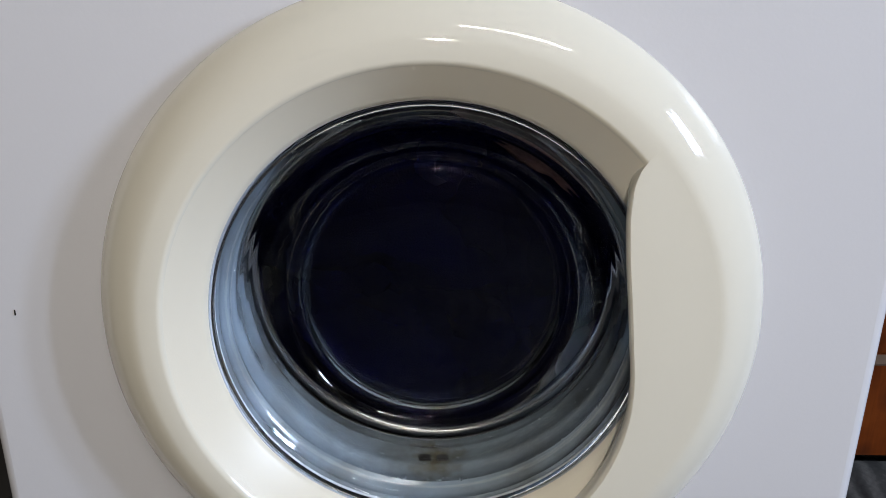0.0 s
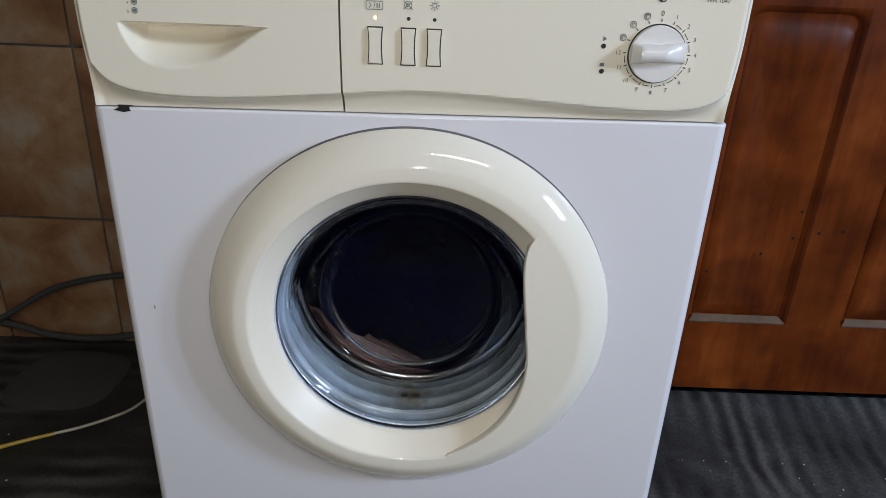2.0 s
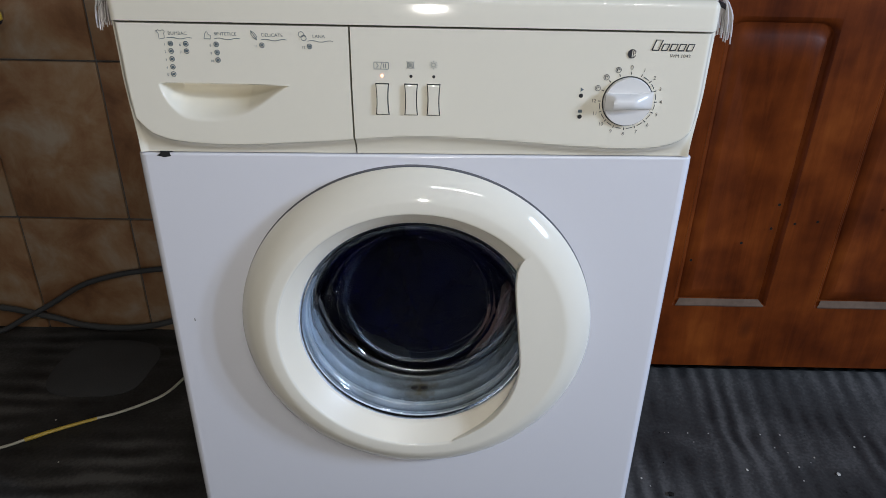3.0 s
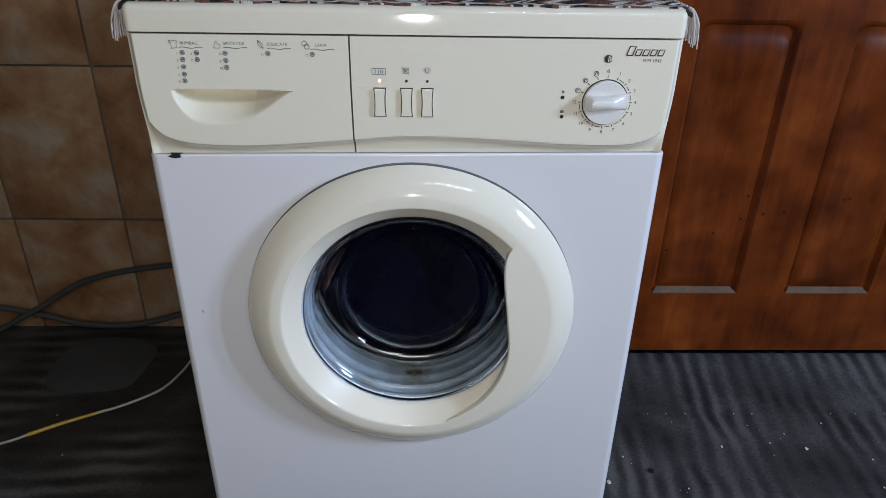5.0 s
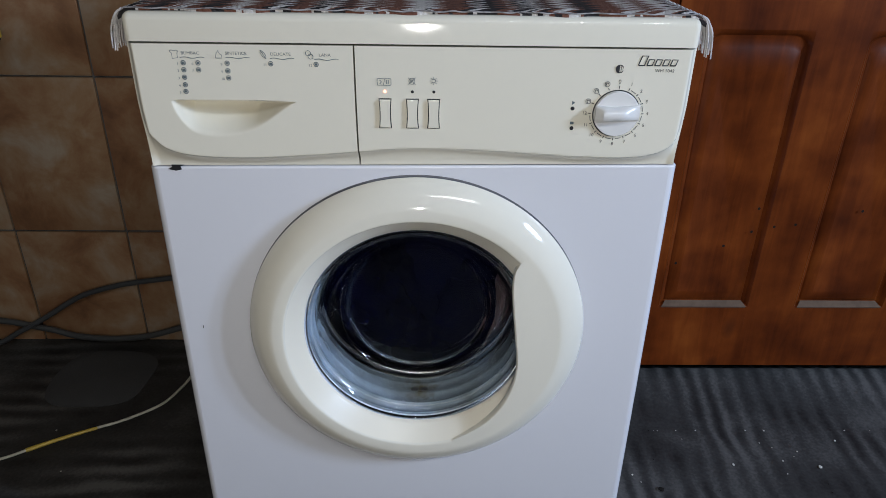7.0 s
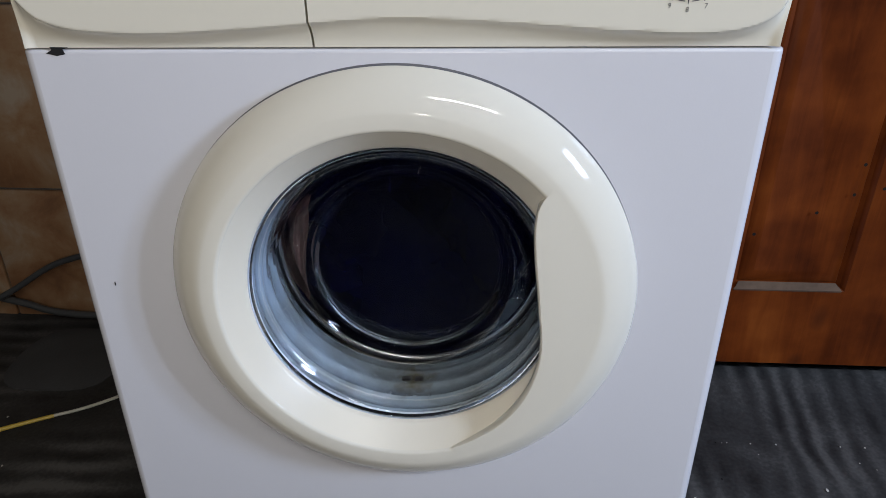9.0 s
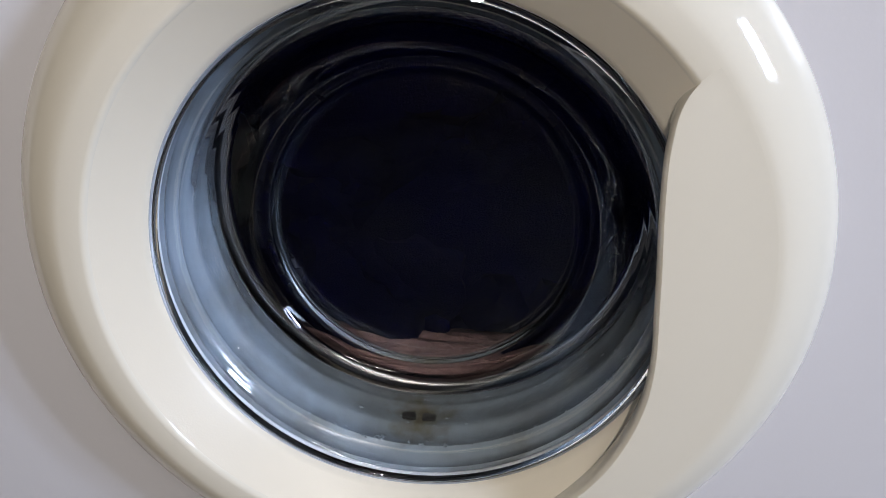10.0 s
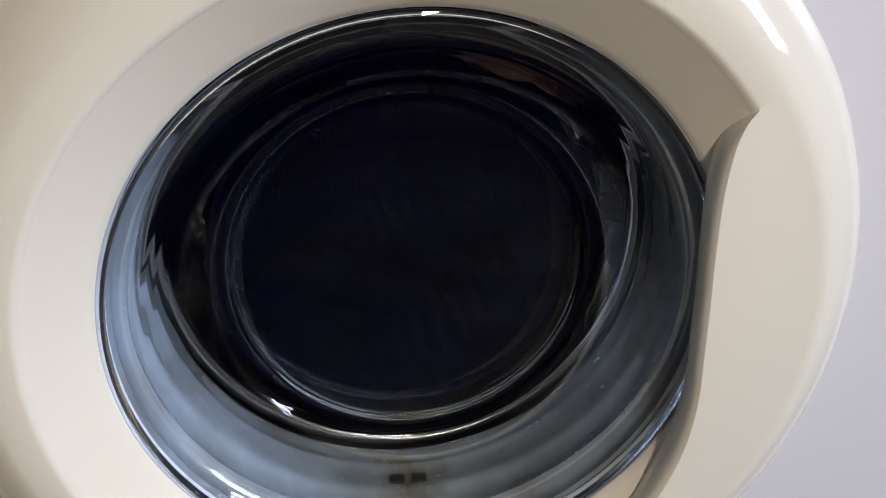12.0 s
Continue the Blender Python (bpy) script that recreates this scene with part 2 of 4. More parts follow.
def floor_mat():
    """Dark grey floor covering with wavy pale stripes, along y on one side and along x on the other."""
    m, nt, b = nodes_of("striped_floor")
    tc = nt.nodes.new("ShaderNodeTexCoord")
    waves = []
    for turn, scale in ((4, 8.5), (88, 7.0)):
        mp = nt.nodes.new("ShaderNodeMapping")
        mp.inputs["Rotation"].default_value = (0, 0, radians(turn))
        nt.links.new(tc.outputs["Object"], mp.inputs["Vector"])
        w = nt.nodes.new("ShaderNodeTexWave")
        w.bands_direction = "X"
        w.inputs["Scale"].default_value, w.inputs["Distortion"].default_value, w.inputs["Detail"].default_value, w.inputs["Detail Scale"].default_value = scale, 3.2, 3, 0.9
        nt.links.new(mp.outputs[0], w.inputs["Vector"])
        waves.append(w)
    sep = nt.nodes.new("ShaderNodeSeparateXYZ")
    nt.links.new(tc.outputs["Object"], sep.inputs[0])
    side = nt.nodes.new("ShaderNodeMapRange")
    side.inputs["From Min"].default_value, side.inputs["From Max"].default_value = -0.25, 0.05
    nt.links.new(sep.outputs[0], side.inputs["Value"])
    mx = nt.nodes.new("ShaderNodeMix")
    nt.links.new(side.outputs[0], mx.inputs["Factor"])
    nt.links.new(waves[1].outputs["Fac"], mx.inputs["A"])
    nt.links.new(waves[0].outputs["Fac"], mx.inputs["B"])
    n = nt.nodes.new("ShaderNodeTexNoise")
    n.inputs["Scale"].default_value, n.inputs["Detail"].default_value = 4.5, 6
    nt.links.new(tc.outputs["Object"], n.inputs["Vector"])
    mul = nt.nodes.new("ShaderNodeMath")
    mul.operation = "MULTIPLY"
    nr = nt.nodes.new("ShaderNodeMapRange")
    nr.inputs["From Min"].default_value, nr.inputs["From Max"].default_value = 0.34, 0.60
    nr.inputs["To Min"].default_value, nr.inputs["To Max"].default_value = 0.42, 0.0
    nt.links.new(n.outputs["Fac"], nr.inputs["Value"])
    nt.links.new(mx.outputs[0], mul.inputs[0])
    nt.links.new(nr.outputs[0], mul.inputs[1])
    n2 = nt.nodes.new("ShaderNodeTexNoise")
    n2.inputs["Scale"].default_value, n2.inputs["Detail"].default_value = 160, 4
    nt.links.new(tc.outputs["Object"], n2.inputs["Vector"])
    add = nt.nodes.new("ShaderNodeMath")
    add.operation = "MULTIPLY_ADD"
    add.inputs[1].default_value = 0.35
    nt.links.new(n2.outputs["Fac"], add.inputs[0])
    nt.links.new(mul.outputs[0], add.inputs[2])
    blot = nt.nodes.new("ShaderNodeMath")
    blot.operation = "MULTIPLY_ADD"
    blot.inputs[1].default_value = 0.95
    n4 = nt.nodes.new("ShaderNodeTexNoise")
    n4.inputs["Scale"].default_value, n4.inputs["Detail"].default_value = 9, 7
    nt.links.new(tc.outputs["Object"], n4.inputs["Vector"])
    nt.links.new(n4.outputs["Fac"], blot.inputs[0])
    nt.links.new(add.outputs[0], blot.inputs[2])
    r = ramp_node(nt, [(0.50, (0.009, 0.009, 0.009)), (0.74, (0.036, 0.036, 0.035)), (1.0, (0.105, 0.103, 0.098))])
    nt.links.new(blot.outputs[0], r.inputs[0])
    nt.links.new(r.outputs[0], b.inputs["Base Color"])
    b.inputs["Roughness"].default_value = 0.62
    bp = nt.nodes.new("ShaderNodeBump")
    bp.inputs["Strength"].default_value, bp.inputs["Distance"].default_value = 0.35, 0.002
    nt.links.new(n2.outputs["Fac"], bp.inputs["Height"])
    nt.links.new(bp.outputs[0], b.inputs["Normal"])
    return m


def rug_mat():
    m, nt, b = nodes_of("woven_rug")
    tc = nt.nodes.new("ShaderNodeTexCoord")
    mp = nt.nodes.new("ShaderNodeMapping")
    mp.inputs["Scale"].default_value = (1, 0.32, 1)
    nt.links.new(tc.outputs["Object"], mp.inputs["Vector"])
    teeth = nt.nodes.new("ShaderNodeTexWave")
    teeth.wave_profile = "TRI"
    teeth.bands_direction = "Y"
    teeth.inputs["Scale"].default_value = 22
    nt.links.new(tc.outputs["Object"], teeth.inputs["Vector"])
    sep = nt.nodes.new("ShaderNodeSeparateXYZ")
    nt.links.new(mp.outputs[0], sep.inputs[0])
    shift = nt.nodes.new("ShaderNodeMath")
    shift.operation = "MULTIPLY_ADD"
    shift.inputs[1].default_value = 0.018
    nt.links.new(teeth.outputs["Fac"], shift.inputs[0])
    nt.links.new(sep.outputs[0], shift.inputs[2])
    comb = nt.nodes.new("ShaderNodeCombineXYZ")
    nt.links.new(shift.outputs[0], comb.inputs[0])
    n = nt.nodes.new("ShaderNodeTexNoise")
    n.inputs["Scale"].default_value, n.inputs["Detail"].default_value, n.inputs["Roughness"].default_value = 19, 3, 0.6
    nt.links.new(comb.outputs[0], n.inputs["Vector"])
    r = ramp_node(nt, [(0.0, (0.02, 0.017, 0.018)), (0.43, (0.62, 0.59, 0.56)), (0.475, (0.16, 0.065, 0.04)), (0.53, (0.02, 0.017, 0.018)), (0.61, (0.66, 0.63, 0.61))])
    r.color_ramp.interpolation = "CONSTANT"
    nt.links.new(n.outputs["Fac"], r.inputs[0])
    nt.links.new(r.outputs[0], b.inputs["Base Color"])
    b.inputs["Roughness"].default_value = 0.9
    k = nt.nodes.new("ShaderNodeTexNoise")
    k.inputs["Scale"].default_value = 300
    nt.links.new(tc.outputs["Object"], k.inputs["Vector"])
    bp = nt.nodes.new("ShaderNodeBump")
    bp.inputs["Strength"].default_value, bp.inputs["Distance"].default_value = 0.9, 0.004
    nt.links.new(k.outputs["Fac"], bp.inputs["Height"])
    nt.links.new(bp.outputs[0], b.inputs["Normal"])
    return m


TILE = tile_mat()
drain_stain(RUBBER)
WOOD = wood_mat("varnished_pine")
FLOOR = floor_mat()
RUG = rug_mat()

# ---- mesh helpers ----


def mesh_of(name, bm, material, smooth=True):
    bmesh.ops.recalc_face_normals(bm, faces=bm.faces)
    me = bpy.data.meshes.new(name)
    bm.to_mesh(me)
    bm.free()
    me.materials.append(material)
    if smooth:
        me.shade_smooth()
        me.set_sharp_from_angle(angle=radians(38))
    return me


def thing(name, loc, label, category, group="", kind=""):
    ob = new(name)
    ob.location = loc
    ob.empty_display_size = 0.05
    return tagged(ob, label, category, group, kind)


def origin_of(ob):
    v = Vector(ob.location)
    while ob.parent:
        ob = ob.parent
        v += Vector(ob.location)
    return v


def part(name, bm, material, parent, label="", at=None, smooth=True):
    """One mesh under a thing or a part; bm is in world metres, and at is the place of its own origin."""
    at = Vector(at) if at is not None else origin_of(parent)
    bmesh.ops.translate(bm, verts=bm.verts, vec=-at)
    ob = new(name, mesh_of(name, bm, material, smooth))
    ob.parent = parent
    ob.location = at - origin_of(parent)
    if label:
        ob["label"] = label
    return ob


def solo(name, bm, material, at, label, category, group="", kind="", smooth=True):
    bmesh.ops.translate(bm, verts=bm.verts, vec=-Vector(at))
    ob = new(name, mesh_of(name, bm, material, smooth))
    ob.location = at
    return tagged(ob, label, category, group, kind)


def box(x0, x1, y0, y1, z0, z1, bevel=0.0, seg=2, bm=None):
    b = bmesh.new()
    bmesh.ops.create_cube(b, size=1, matrix=Matrix.LocRotScale(((x0 + x1) / 2, (y0 + y1) / 2, (z0 + z1) / 2), None, (x1 - x0, y1 - y0, z1 - z0)))
    if bevel:
        bmesh.ops.bevel(b, geom=b.edges[:], offset=bevel, segments=seg, affect="EDGES", profile=0.5)
    return join(bm, b)


def join(bm, b):
    if bm is None:
        return b
    me = bpy.data.meshes.new("tmp")
    b.to_mesh(me)
    b.free()
    bm.from_mesh(me)
    bpy.data.meshes.remove(me)
    return bm


def lathe(profile, cx, cz, seg=128, closed=False, bm=None):
    """Turns a profile of (radius, y) about the axis along y through (cx, cz)."""
    b = bmesh.new()
    rings = []
    for r, y in profile:
        if r < 1e-6:
            rings.append([b.verts.new((cx, y, cz))])
        else:
            rings.append([b.verts.new((cx + r * math.cos(2 * math.pi * k / seg), y, cz + r * math.sin(2 * math.pi * k / seg))) for k in range(seg)])
    pairs = list(zip(rings, rings[1:])) + ([(rings[-1], rings[0])] if closed else [])
    for a, c in pairs:
        for k in range(seg):
            j = (k + 1) % seg
            if len(a) == 1:
                b.faces.new((a[0], c[k], c[j]))
            elif len(c) == 1:
                b.faces.new((a[k], a[j], c[0]))
            else:
                b.faces.new((a[k], a[j], c[j], c[k]))
    return join(bm, b)


def smooth_line(points, n):
    """Catmull-Rom through the points, n samples a span."""
    p = [Vector(q) for q in points]
    p = [2 * p[0] - p[1]] + p + [2 * p[-1] - p[-2]]
    out = []
    for i in range(1, len(p) - 2):
        for k in range(n):
            t = k / n
            a, b, c, d = p[i - 1:i + 3]
            out.append(0.5 * ((2 * b) + (c - a) * t + (2 * a - 5 * b + 4 * c - d) * t * t + (3 * b - a - 3 * c + d) * t ** 3))
    out.append(p[-2])
    return out


def tube(points, radius, n=8, seg=10, bm=None, taper=1.0):
    """A round rope through the points, closed at its ends."""
    line = smooth_line(points, n)
    b = bmesh.new()
    rings = []
    up = Vector((0.13, 0.21, 0.97))
    for i, p in enumerate(line):
        d = (line[min(i + 1, len(line) - 1)] - line[max(i - 1, 0)]).normalized()
        s = d.cross(up).normalized()
        u = s.cross(d)
        r = radius * (1 + (taper - 1) * i / (len(line) - 1))
        rings.append([b.verts.new(p + r * (math.cos(2 * math.pi * k / seg) * s + math.sin(2 * math.pi * k / seg) * u)) for k in range(seg)])
    for a, c in zip(rings, rings[1:]):
        for k in range(seg):
            b.faces.new((a[k], a[(k + 1) % seg], c[(k + 1) % seg], c[k]))
    b.faces.new(rings[0][::-1])
    b.faces.new(rings[-1])
    return join(bm, b)


def plate(points, y_front, y_back, bm=None):
    """A flat outline of (x, z), given thickness along y."""
    b = bmesh.new()
    f = [b.verts.new((x, y_front, z)) for x, z in points]
    k = [b.verts.new((x, y_back, z)) for x, z in points]
    b.faces.new(f)
    b.faces.new(k[::-1])
    for i in range(len(f)):
        j = (i + 1) % len(f)
        b.faces.new((f[i], k[i], k[j], f[j]))
    return join(bm, b)


def stroke(points, width, y, bm=None, thick=0.0003):
    """A printed line of that width through (x, z) points, on the plane y, facing the front."""
    b = bmesh.new()
    v = [Vector((x, z)) for x, z in points]
    left, right = [], []
    for i, p in enumerate(v):
        d = (v[min(i + 1, len(v) - 1)] - v[max(i - 1, 0)]).normalized()
        n = Vector((-d.y, d.x)) * width / 2
        left.append((p + n))
        right.append((p - n))
    a = [b.verts.new((q.x, y - thick, q.y)) for q in left]
    c = [b.verts.new((q.x, y - thick, q.y)) for q in right]
    for i in range(len(v) - 1):
        b.faces.new((a[i], a[i + 1], c[i + 1], c[i]))
    return join(bm, b)


def circle_pts(cx, cz, r, n=24, a0=0.0, a1=2 * math.pi):
    return [(cx + r * math.cos(a0 + (a1 - a0) * k / n), cz + r * math.sin(a0 + (a1 - a0) * k / n)) for k in range(n + 1)]


def lettering(text, x, z, y, size, bm=None, width=1.0):
    """Words in the built-in font, standing upright at y and centred on (x, z)."""
    cu = bpy.data.curves.new("words", "FONT")
    cu.body, cu.size, cu.align_x, cu.align_y = text, size, "CENTER", "CENTER"
    cu.resolution_u = 3
    ob = bpy.data.objects.new("words", cu)
    scene.collection.objects.link(ob)
    me = bpy.data.meshes.new_from_object(ob.evaluated_get(bpy.context.evaluated_depsgraph_get()))
    bpy.data.objects.remove(ob)
    b = bmesh.new()
    b.from_mesh(me)
    bpy.data.meshes.remove(me)
    bmesh.ops.transform(b, verts=b.verts, matrix=Matrix.Translation((x, y, z)) @ Matrix.Rotation(radians(90), 4, "X") @ Matrix.Diagonal((width, 1, 1, 1)))
    return join(bm, b)

# ---- room ----
FLOOR_X0, FLOOR_X1, ROOM_H = -1.7, 2.3, 2.5
TILE_Y, DOOR_Y = 0.65, 0.49


def room():
    bm = bmesh.new()
    bmesh.ops.create_grid(bm, x_segments=40, y_segments=40, size=0.5, matrix=Matrix.LocRotScale(((FLOOR_X0 + FLOOR_X1) / 2, (BACK_Y + 1.0) / 2, 0), None, (FLOOR_X1 - FLOOR_X0 + 0.4, 1.0 - BACK_Y + 0.4, 1)))
    ext = bmesh.ops.extrude_face_region(bm, geom=bm.faces[:])
    bmesh.ops.translate(bm, verts=[v for v in ext["geom"] if isinstance(v, bmesh.types.BMVert)], vec=(0, 0, -0.1))
    solo("floor", bm, FLOOR, (0, 0, 0), "dark grey floor covering with wavy paler stripes", "floor", kind="structure", smooth=False)
    solo("ceiling", box(FLOOR_X0 - 0.1, FLOOR_X1 + 0.1, BACK_Y - 0.1, TILE_Y + 0.1, ROOM_H, ROOM_H + 0.1), PLASTER, (0, 0, ROOM_H), "plain pale plaster ceiling", "ceiling", kind="structure", smooth=False)
    solo("wall_west", box(FLOOR_X0 - 0.1, FLOOR_X0, BACK_Y, TILE_Y, 0, ROOM_H), PLASTER, (FLOOR_X0, 0, 0), "plain plaster wall", "wall", kind="structure", smooth=False)
    # unseen wall, coloured dark so the door glass reflects little
    solo("wall_south", box(FLOOR_X0 - 0.1, FLOOR_X1 + 0.1, BACK_Y - 0.1, BACK_Y, 0, ROOM_H), DIMMED_WALL, (0, BACK_Y, 0), "unseen plain wall, darkened to keep reflections off the glass", "wall", kind="structure", smooth=False)
    # side wall with the window's opening
    a, c, d, e = WIN_Y - WIN_W / 2, WIN_Y + WIN_W / 2, WIN_Z - WIN_H / 2, WIN_Z + WIN_H / 2
    X = EAST_X
    bm = box(X, X + 0.15, BACK_Y, a, 0, ROOM_H)
    box(X, X + 0.15, c, DOOR_Y, 0, ROOM_H, bm=bm)
    box(X, X + 0.15, a, c, 0, d, bm=bm)
    box(X, X + 0.15, a, c, e, ROOM_H, bm=bm)
    solo("wall_east", bm, PLASTER, (X, 0, 0), "plain plaster wall with a window", "wall", kind="structure", smooth=False)
    win = thing("window_1", (X, WIN_Y, d), "pale wooden casement window with two panes", "window", kind="structure")
    for y0, y1, z0, z1 in ((a, a + 0.05, d, e), (c - 0.05, c, d, e), (a + 0.05, c - 0.05, d, d + 0.05), (a + 0.05, c - 0.05, e - 0.05, e), (WIN_Y - 0.03, WIN_Y + 0.03, d + 0.05, e - 0.05)):
        part("window_frame", box(X + 0.04, X + 0.10, y0, y1, z0, z1, 0.004, 1), WOODFRAME, win, smooth=False)
    for y0, y1 in ((a + 0.05, WIN_Y - 0.03), (WIN_Y + 0.03, c - 0.05)):
        p = part("pane", box(X + 0.07, X + 0.075, y0, y1, d + 0.05, e - 0.05), GLASS, win, smooth=False)
        p.visible_shadow = False
    # tiled wall: grout bed behind, tiles proud of it
    solo_wall = solo("wall_north", box(FLOOR_X0 - 0.1, 0.40, TILE_Y + 0.004, TILE_Y + 0.12, 0, ROOM_H), GROUT, (0, TILE_Y, 0), "wall of orange-brown marbled tiles with grey grout", "wall", kind="structure", smooth=False)
    tw, th, gap = 0.243, 0.340, 0.004
    bm = box(-tw / 2 + gap / 2, tw / 2 - gap / 2, -0.004, 0.004, -th / 2 + gap / 2, th / 2 - gap / 2, 0.0022, 2)
    full = mesh_of("tile", bm, TILE)
    low = 0.288 - gap
    bm = box(-tw / 2 + gap / 2, tw / 2 - gap / 2, -0.004, 0.004, -low / 2, low / 2, 0.0022, 2)
    cut = mesh_of("tile", bm, TILE)
    for i in range(-4, 5):
        x = -0.651 + tw * (i - 0.5)
        if x - tw / 2 < FLOOR_X0 or x + tw / 2 > 0.40:
            continue
        for j in range(-1, 6):
            ob = new("tile", cut if j < 0 else full)
            ob.parent = solo_wall
            z = low / 2 + 0.001 if j < 0 else 0.288 + th * (j + 0.5)
            ob.location = (x + random.uniform(-0.0006, 0.0006), random.uniform(-0.0006, 0.0006), z)
            ob.rotation_euler = (random.uniform(-0.003, 0.003), random.uniform(-0.002, 0.002), random.uniform(-0.003, 0.003))
    # wall that carries the wooden door, and its short return behind the machine
    bm = box(0.36, 0.40, DOOR_Y + 0.05, TILE_Y + 0.004, 0, ROOM_H)
    box(0.40, 0.44, DOOR_Y + 0.05, TILE_Y + 0.12, 0, ROOM_H, bm=bm)
    box(1.36, FLOOR_X1 + 0.1, DOOR_Y, DOOR_Y + 0.12, 0, ROOM_H, bm=bm)
    box(0.44, 1.36, DOOR_Y, DOOR_Y + 0.12, 2.09, ROOM_H, bm=bm)
    box(0.44, 1.36, DOOR_Y + 0.13, DOOR_Y + 0.2, 0, 2.09, bm=bm)
    solo("wall_door", bm, PLASTER, (0.44, DOOR_Y, 0), "plain plaster wall round the wooden door", "wall", kind="structure", smooth=False)


def moulded_panel(bm, x0, x1, z0, z1, y):
    """A sunk field with sloping moulded sides, rounded shoulders at its top."""
    def outline(inset, drop):
        a, c, d, e = x0 + inset, x1 - inset, z0 + inset, z1 - inset * 2.1
        r = 0.030 - inset * 0.4
        pts = [(a, d), (c, d)]
        for k in range(7):
            t = math.pi / 2 * k / 6
            pts.append((c - r + r * math.cos(t), e - r * 0.75 + r * 0.75 * math.sin(t)))
        for k in range(7):
            t = math.pi / 2 + math.pi / 2 * k / 6
            pts.append((a + r + r * math.cos(t), e - r * 0.75 + r * 0.75 * math.sin(t)))
        return [bm.verts.new((px, y + drop, pz)) for px, pz in pts]
    loops = [outline(0, 0), outline(0.003, 0.003), outline(0.005, 0.009), outline(0.012, 0.0115), outline(0.015, 0.0085), outline(0.034, 0.0055), outline(0.0355, 0.0062)]
    for p, q in zip(loops, loops[1:]):
        for k in range(len(p)):
            j = (k + 1) % len(p)
            bm.faces.new((p[k], p[j], q[j], q[k]))
    bm.faces.new(loops[-1])
    return loops[0]


def wooden_door():
    x0, x1, z0, z1 = 0.445, 1.355, 0.046, 2.085
    y = DOOR_Y
    door = thing("door_1", ((x0 + x1) / 2, y, z0), "varnished reddish-brown pine door with sunk moulded panels, closed", "door", kind="structure")
    # field edges of the panels
    cols = [(0.501, 0.690), (0.789, 0.978), (1.077, 1.266)]
    lows, mids = (0.196, 0.760), (0.885, 1.95)
    # stiles and rails as boards
    xs = [x0] + [v for c in cols for v in c] + [x1]
    for k in range(0, len(xs), 2):
        part("stile", box(xs[k], xs[k + 1], y, y + 0.038, z0, z1), WOOD, door)
    for a, c in cols:
        for d, e in ((z0, lows[0]), (lows[1], mids[0]), (mids[1], z1)):
            part("rail", box(a, c, y + 0.0001, y + 0.038, d, e), WOOD, door)
        for d, e in (lows, mids):
            bm = bmesh.new()
            first = moulded_panel(bm, a, c, d, e, y + 0.0002)
            # flat shoulders that fill the corners round the rounded top
            n = len(first)
            tr, tl = bm.verts.new((c, y + 0.0002, e)), bm.verts.new((a, y + 0.0002, e))
            for k in range(2, 8):
                bm.faces.new((first[k], first[k + 1], tr))
            for k in range(9, n - 1):
                bm.faces.new((first[k], first[k + 1], tl))
            bm.faces.new((first[8], first[9], tl, tr))
            p = part("panel", bm, WOOD, door)
            # worn, pale lower lip
            if d == lows[0]:
                bm = bmesh.new()
                prof = [(0.0, -0.0012), (0.003, -0.0022), (0.007, 0.0010), (0.0115, 0.0065), (0.0130, 0.0080)]
                left = [bm.verts.new((a + 0.002 + h * 0.95 + (0.004 if h == 0 else 0), y + dy, d + h - 0.001)) for h, dy in prof]
                right = [bm.verts.new((c - 0.002 - h * 0.95 - (0.004 if h == 0 else 0), y + dy, d + h - 0.001)) for h, dy in prof]
                for k in range(len(prof) - 1):
                    bm.faces.new((left[k], right[k], right[k + 1], left[k + 1]))
                part("worn_lip", bm, PALE_EDGE, p, "bare pale lower lip of the panel", at=origin_of(door))
    # small dark nail holes
    for hx, hz in ((0.703, 0.383), (0.745, 0.388), (0.664, 0.422), (0.660, 0.372), (0.871, 0.418), (0.520, 0.30), (0.610, 0.340)):
        b = bmesh.new()
        bmesh.ops.create_circle(b, cap_ends=True, segments=10, radius=0.0028, matrix=Matrix.Translation((hx, y - 0.0006, hz)) @ Matrix.Rotation(radians(90), 4, "X"))
        part("nail_hole", b, DIRT, door)
    # the floor rises gently to the door's foot
    prof = [(DOOR_Y - 0.15, 0.0004), (DOOR_Y - 0.11, 0.003), (DOOR_Y - 0.07, 0.009), (DOOR_Y - 0.03, 0.019), (DOOR_Y + 0.001, 0.028), (DOOR_Y + 0.012, 0.028), (DOOR_Y + 0.016, 0.006), (DOOR_Y + 0.12, 0.006), (DOOR_Y + 0.12, 0.0)]
    bm = bmesh.new()
    ends = [[bm.verts.new((xx, py, pz)) for py, pz in prof] for xx in (0.34, 1.80)]
    for k in range(len(prof)):
        m = (k + 1) % len(prof)
        bm.faces.new((ends[0][k], ends[0][m], ends[1][m], ends[1][k]))
    bm.faces.new(ends[0][::-1])
    bm.faces.new(ends[1])
    solo("threshold", bm, FLOOR, (0, 0, 0), "floor covering rising gently to the wooden door", "threshold", kind="structure")
    # door case
    case = thing("door_frame", (0.44, DOOR_Y, 0), "reddish-brown wooden door frame", "door frame", kind="structure")
    part("jamb", box(1.358, 1.43, DOOR_Y - 0.012, DOOR_Y - 0.001, 0, 2.15, 0.003, 1), WOOD, case)
    part("head", box(0.40, 1.357, DOOR_Y - 0.012, DOOR_Y - 0.001, 2.09, 2.15, 0.003, 1), WOOD, case)
    part("jamb", box(0.402, 0.442, DOOR_Y - 0.002, DOOR_Y + 0.049, 0, 2.089, 0.003, 1), WOOD, case)


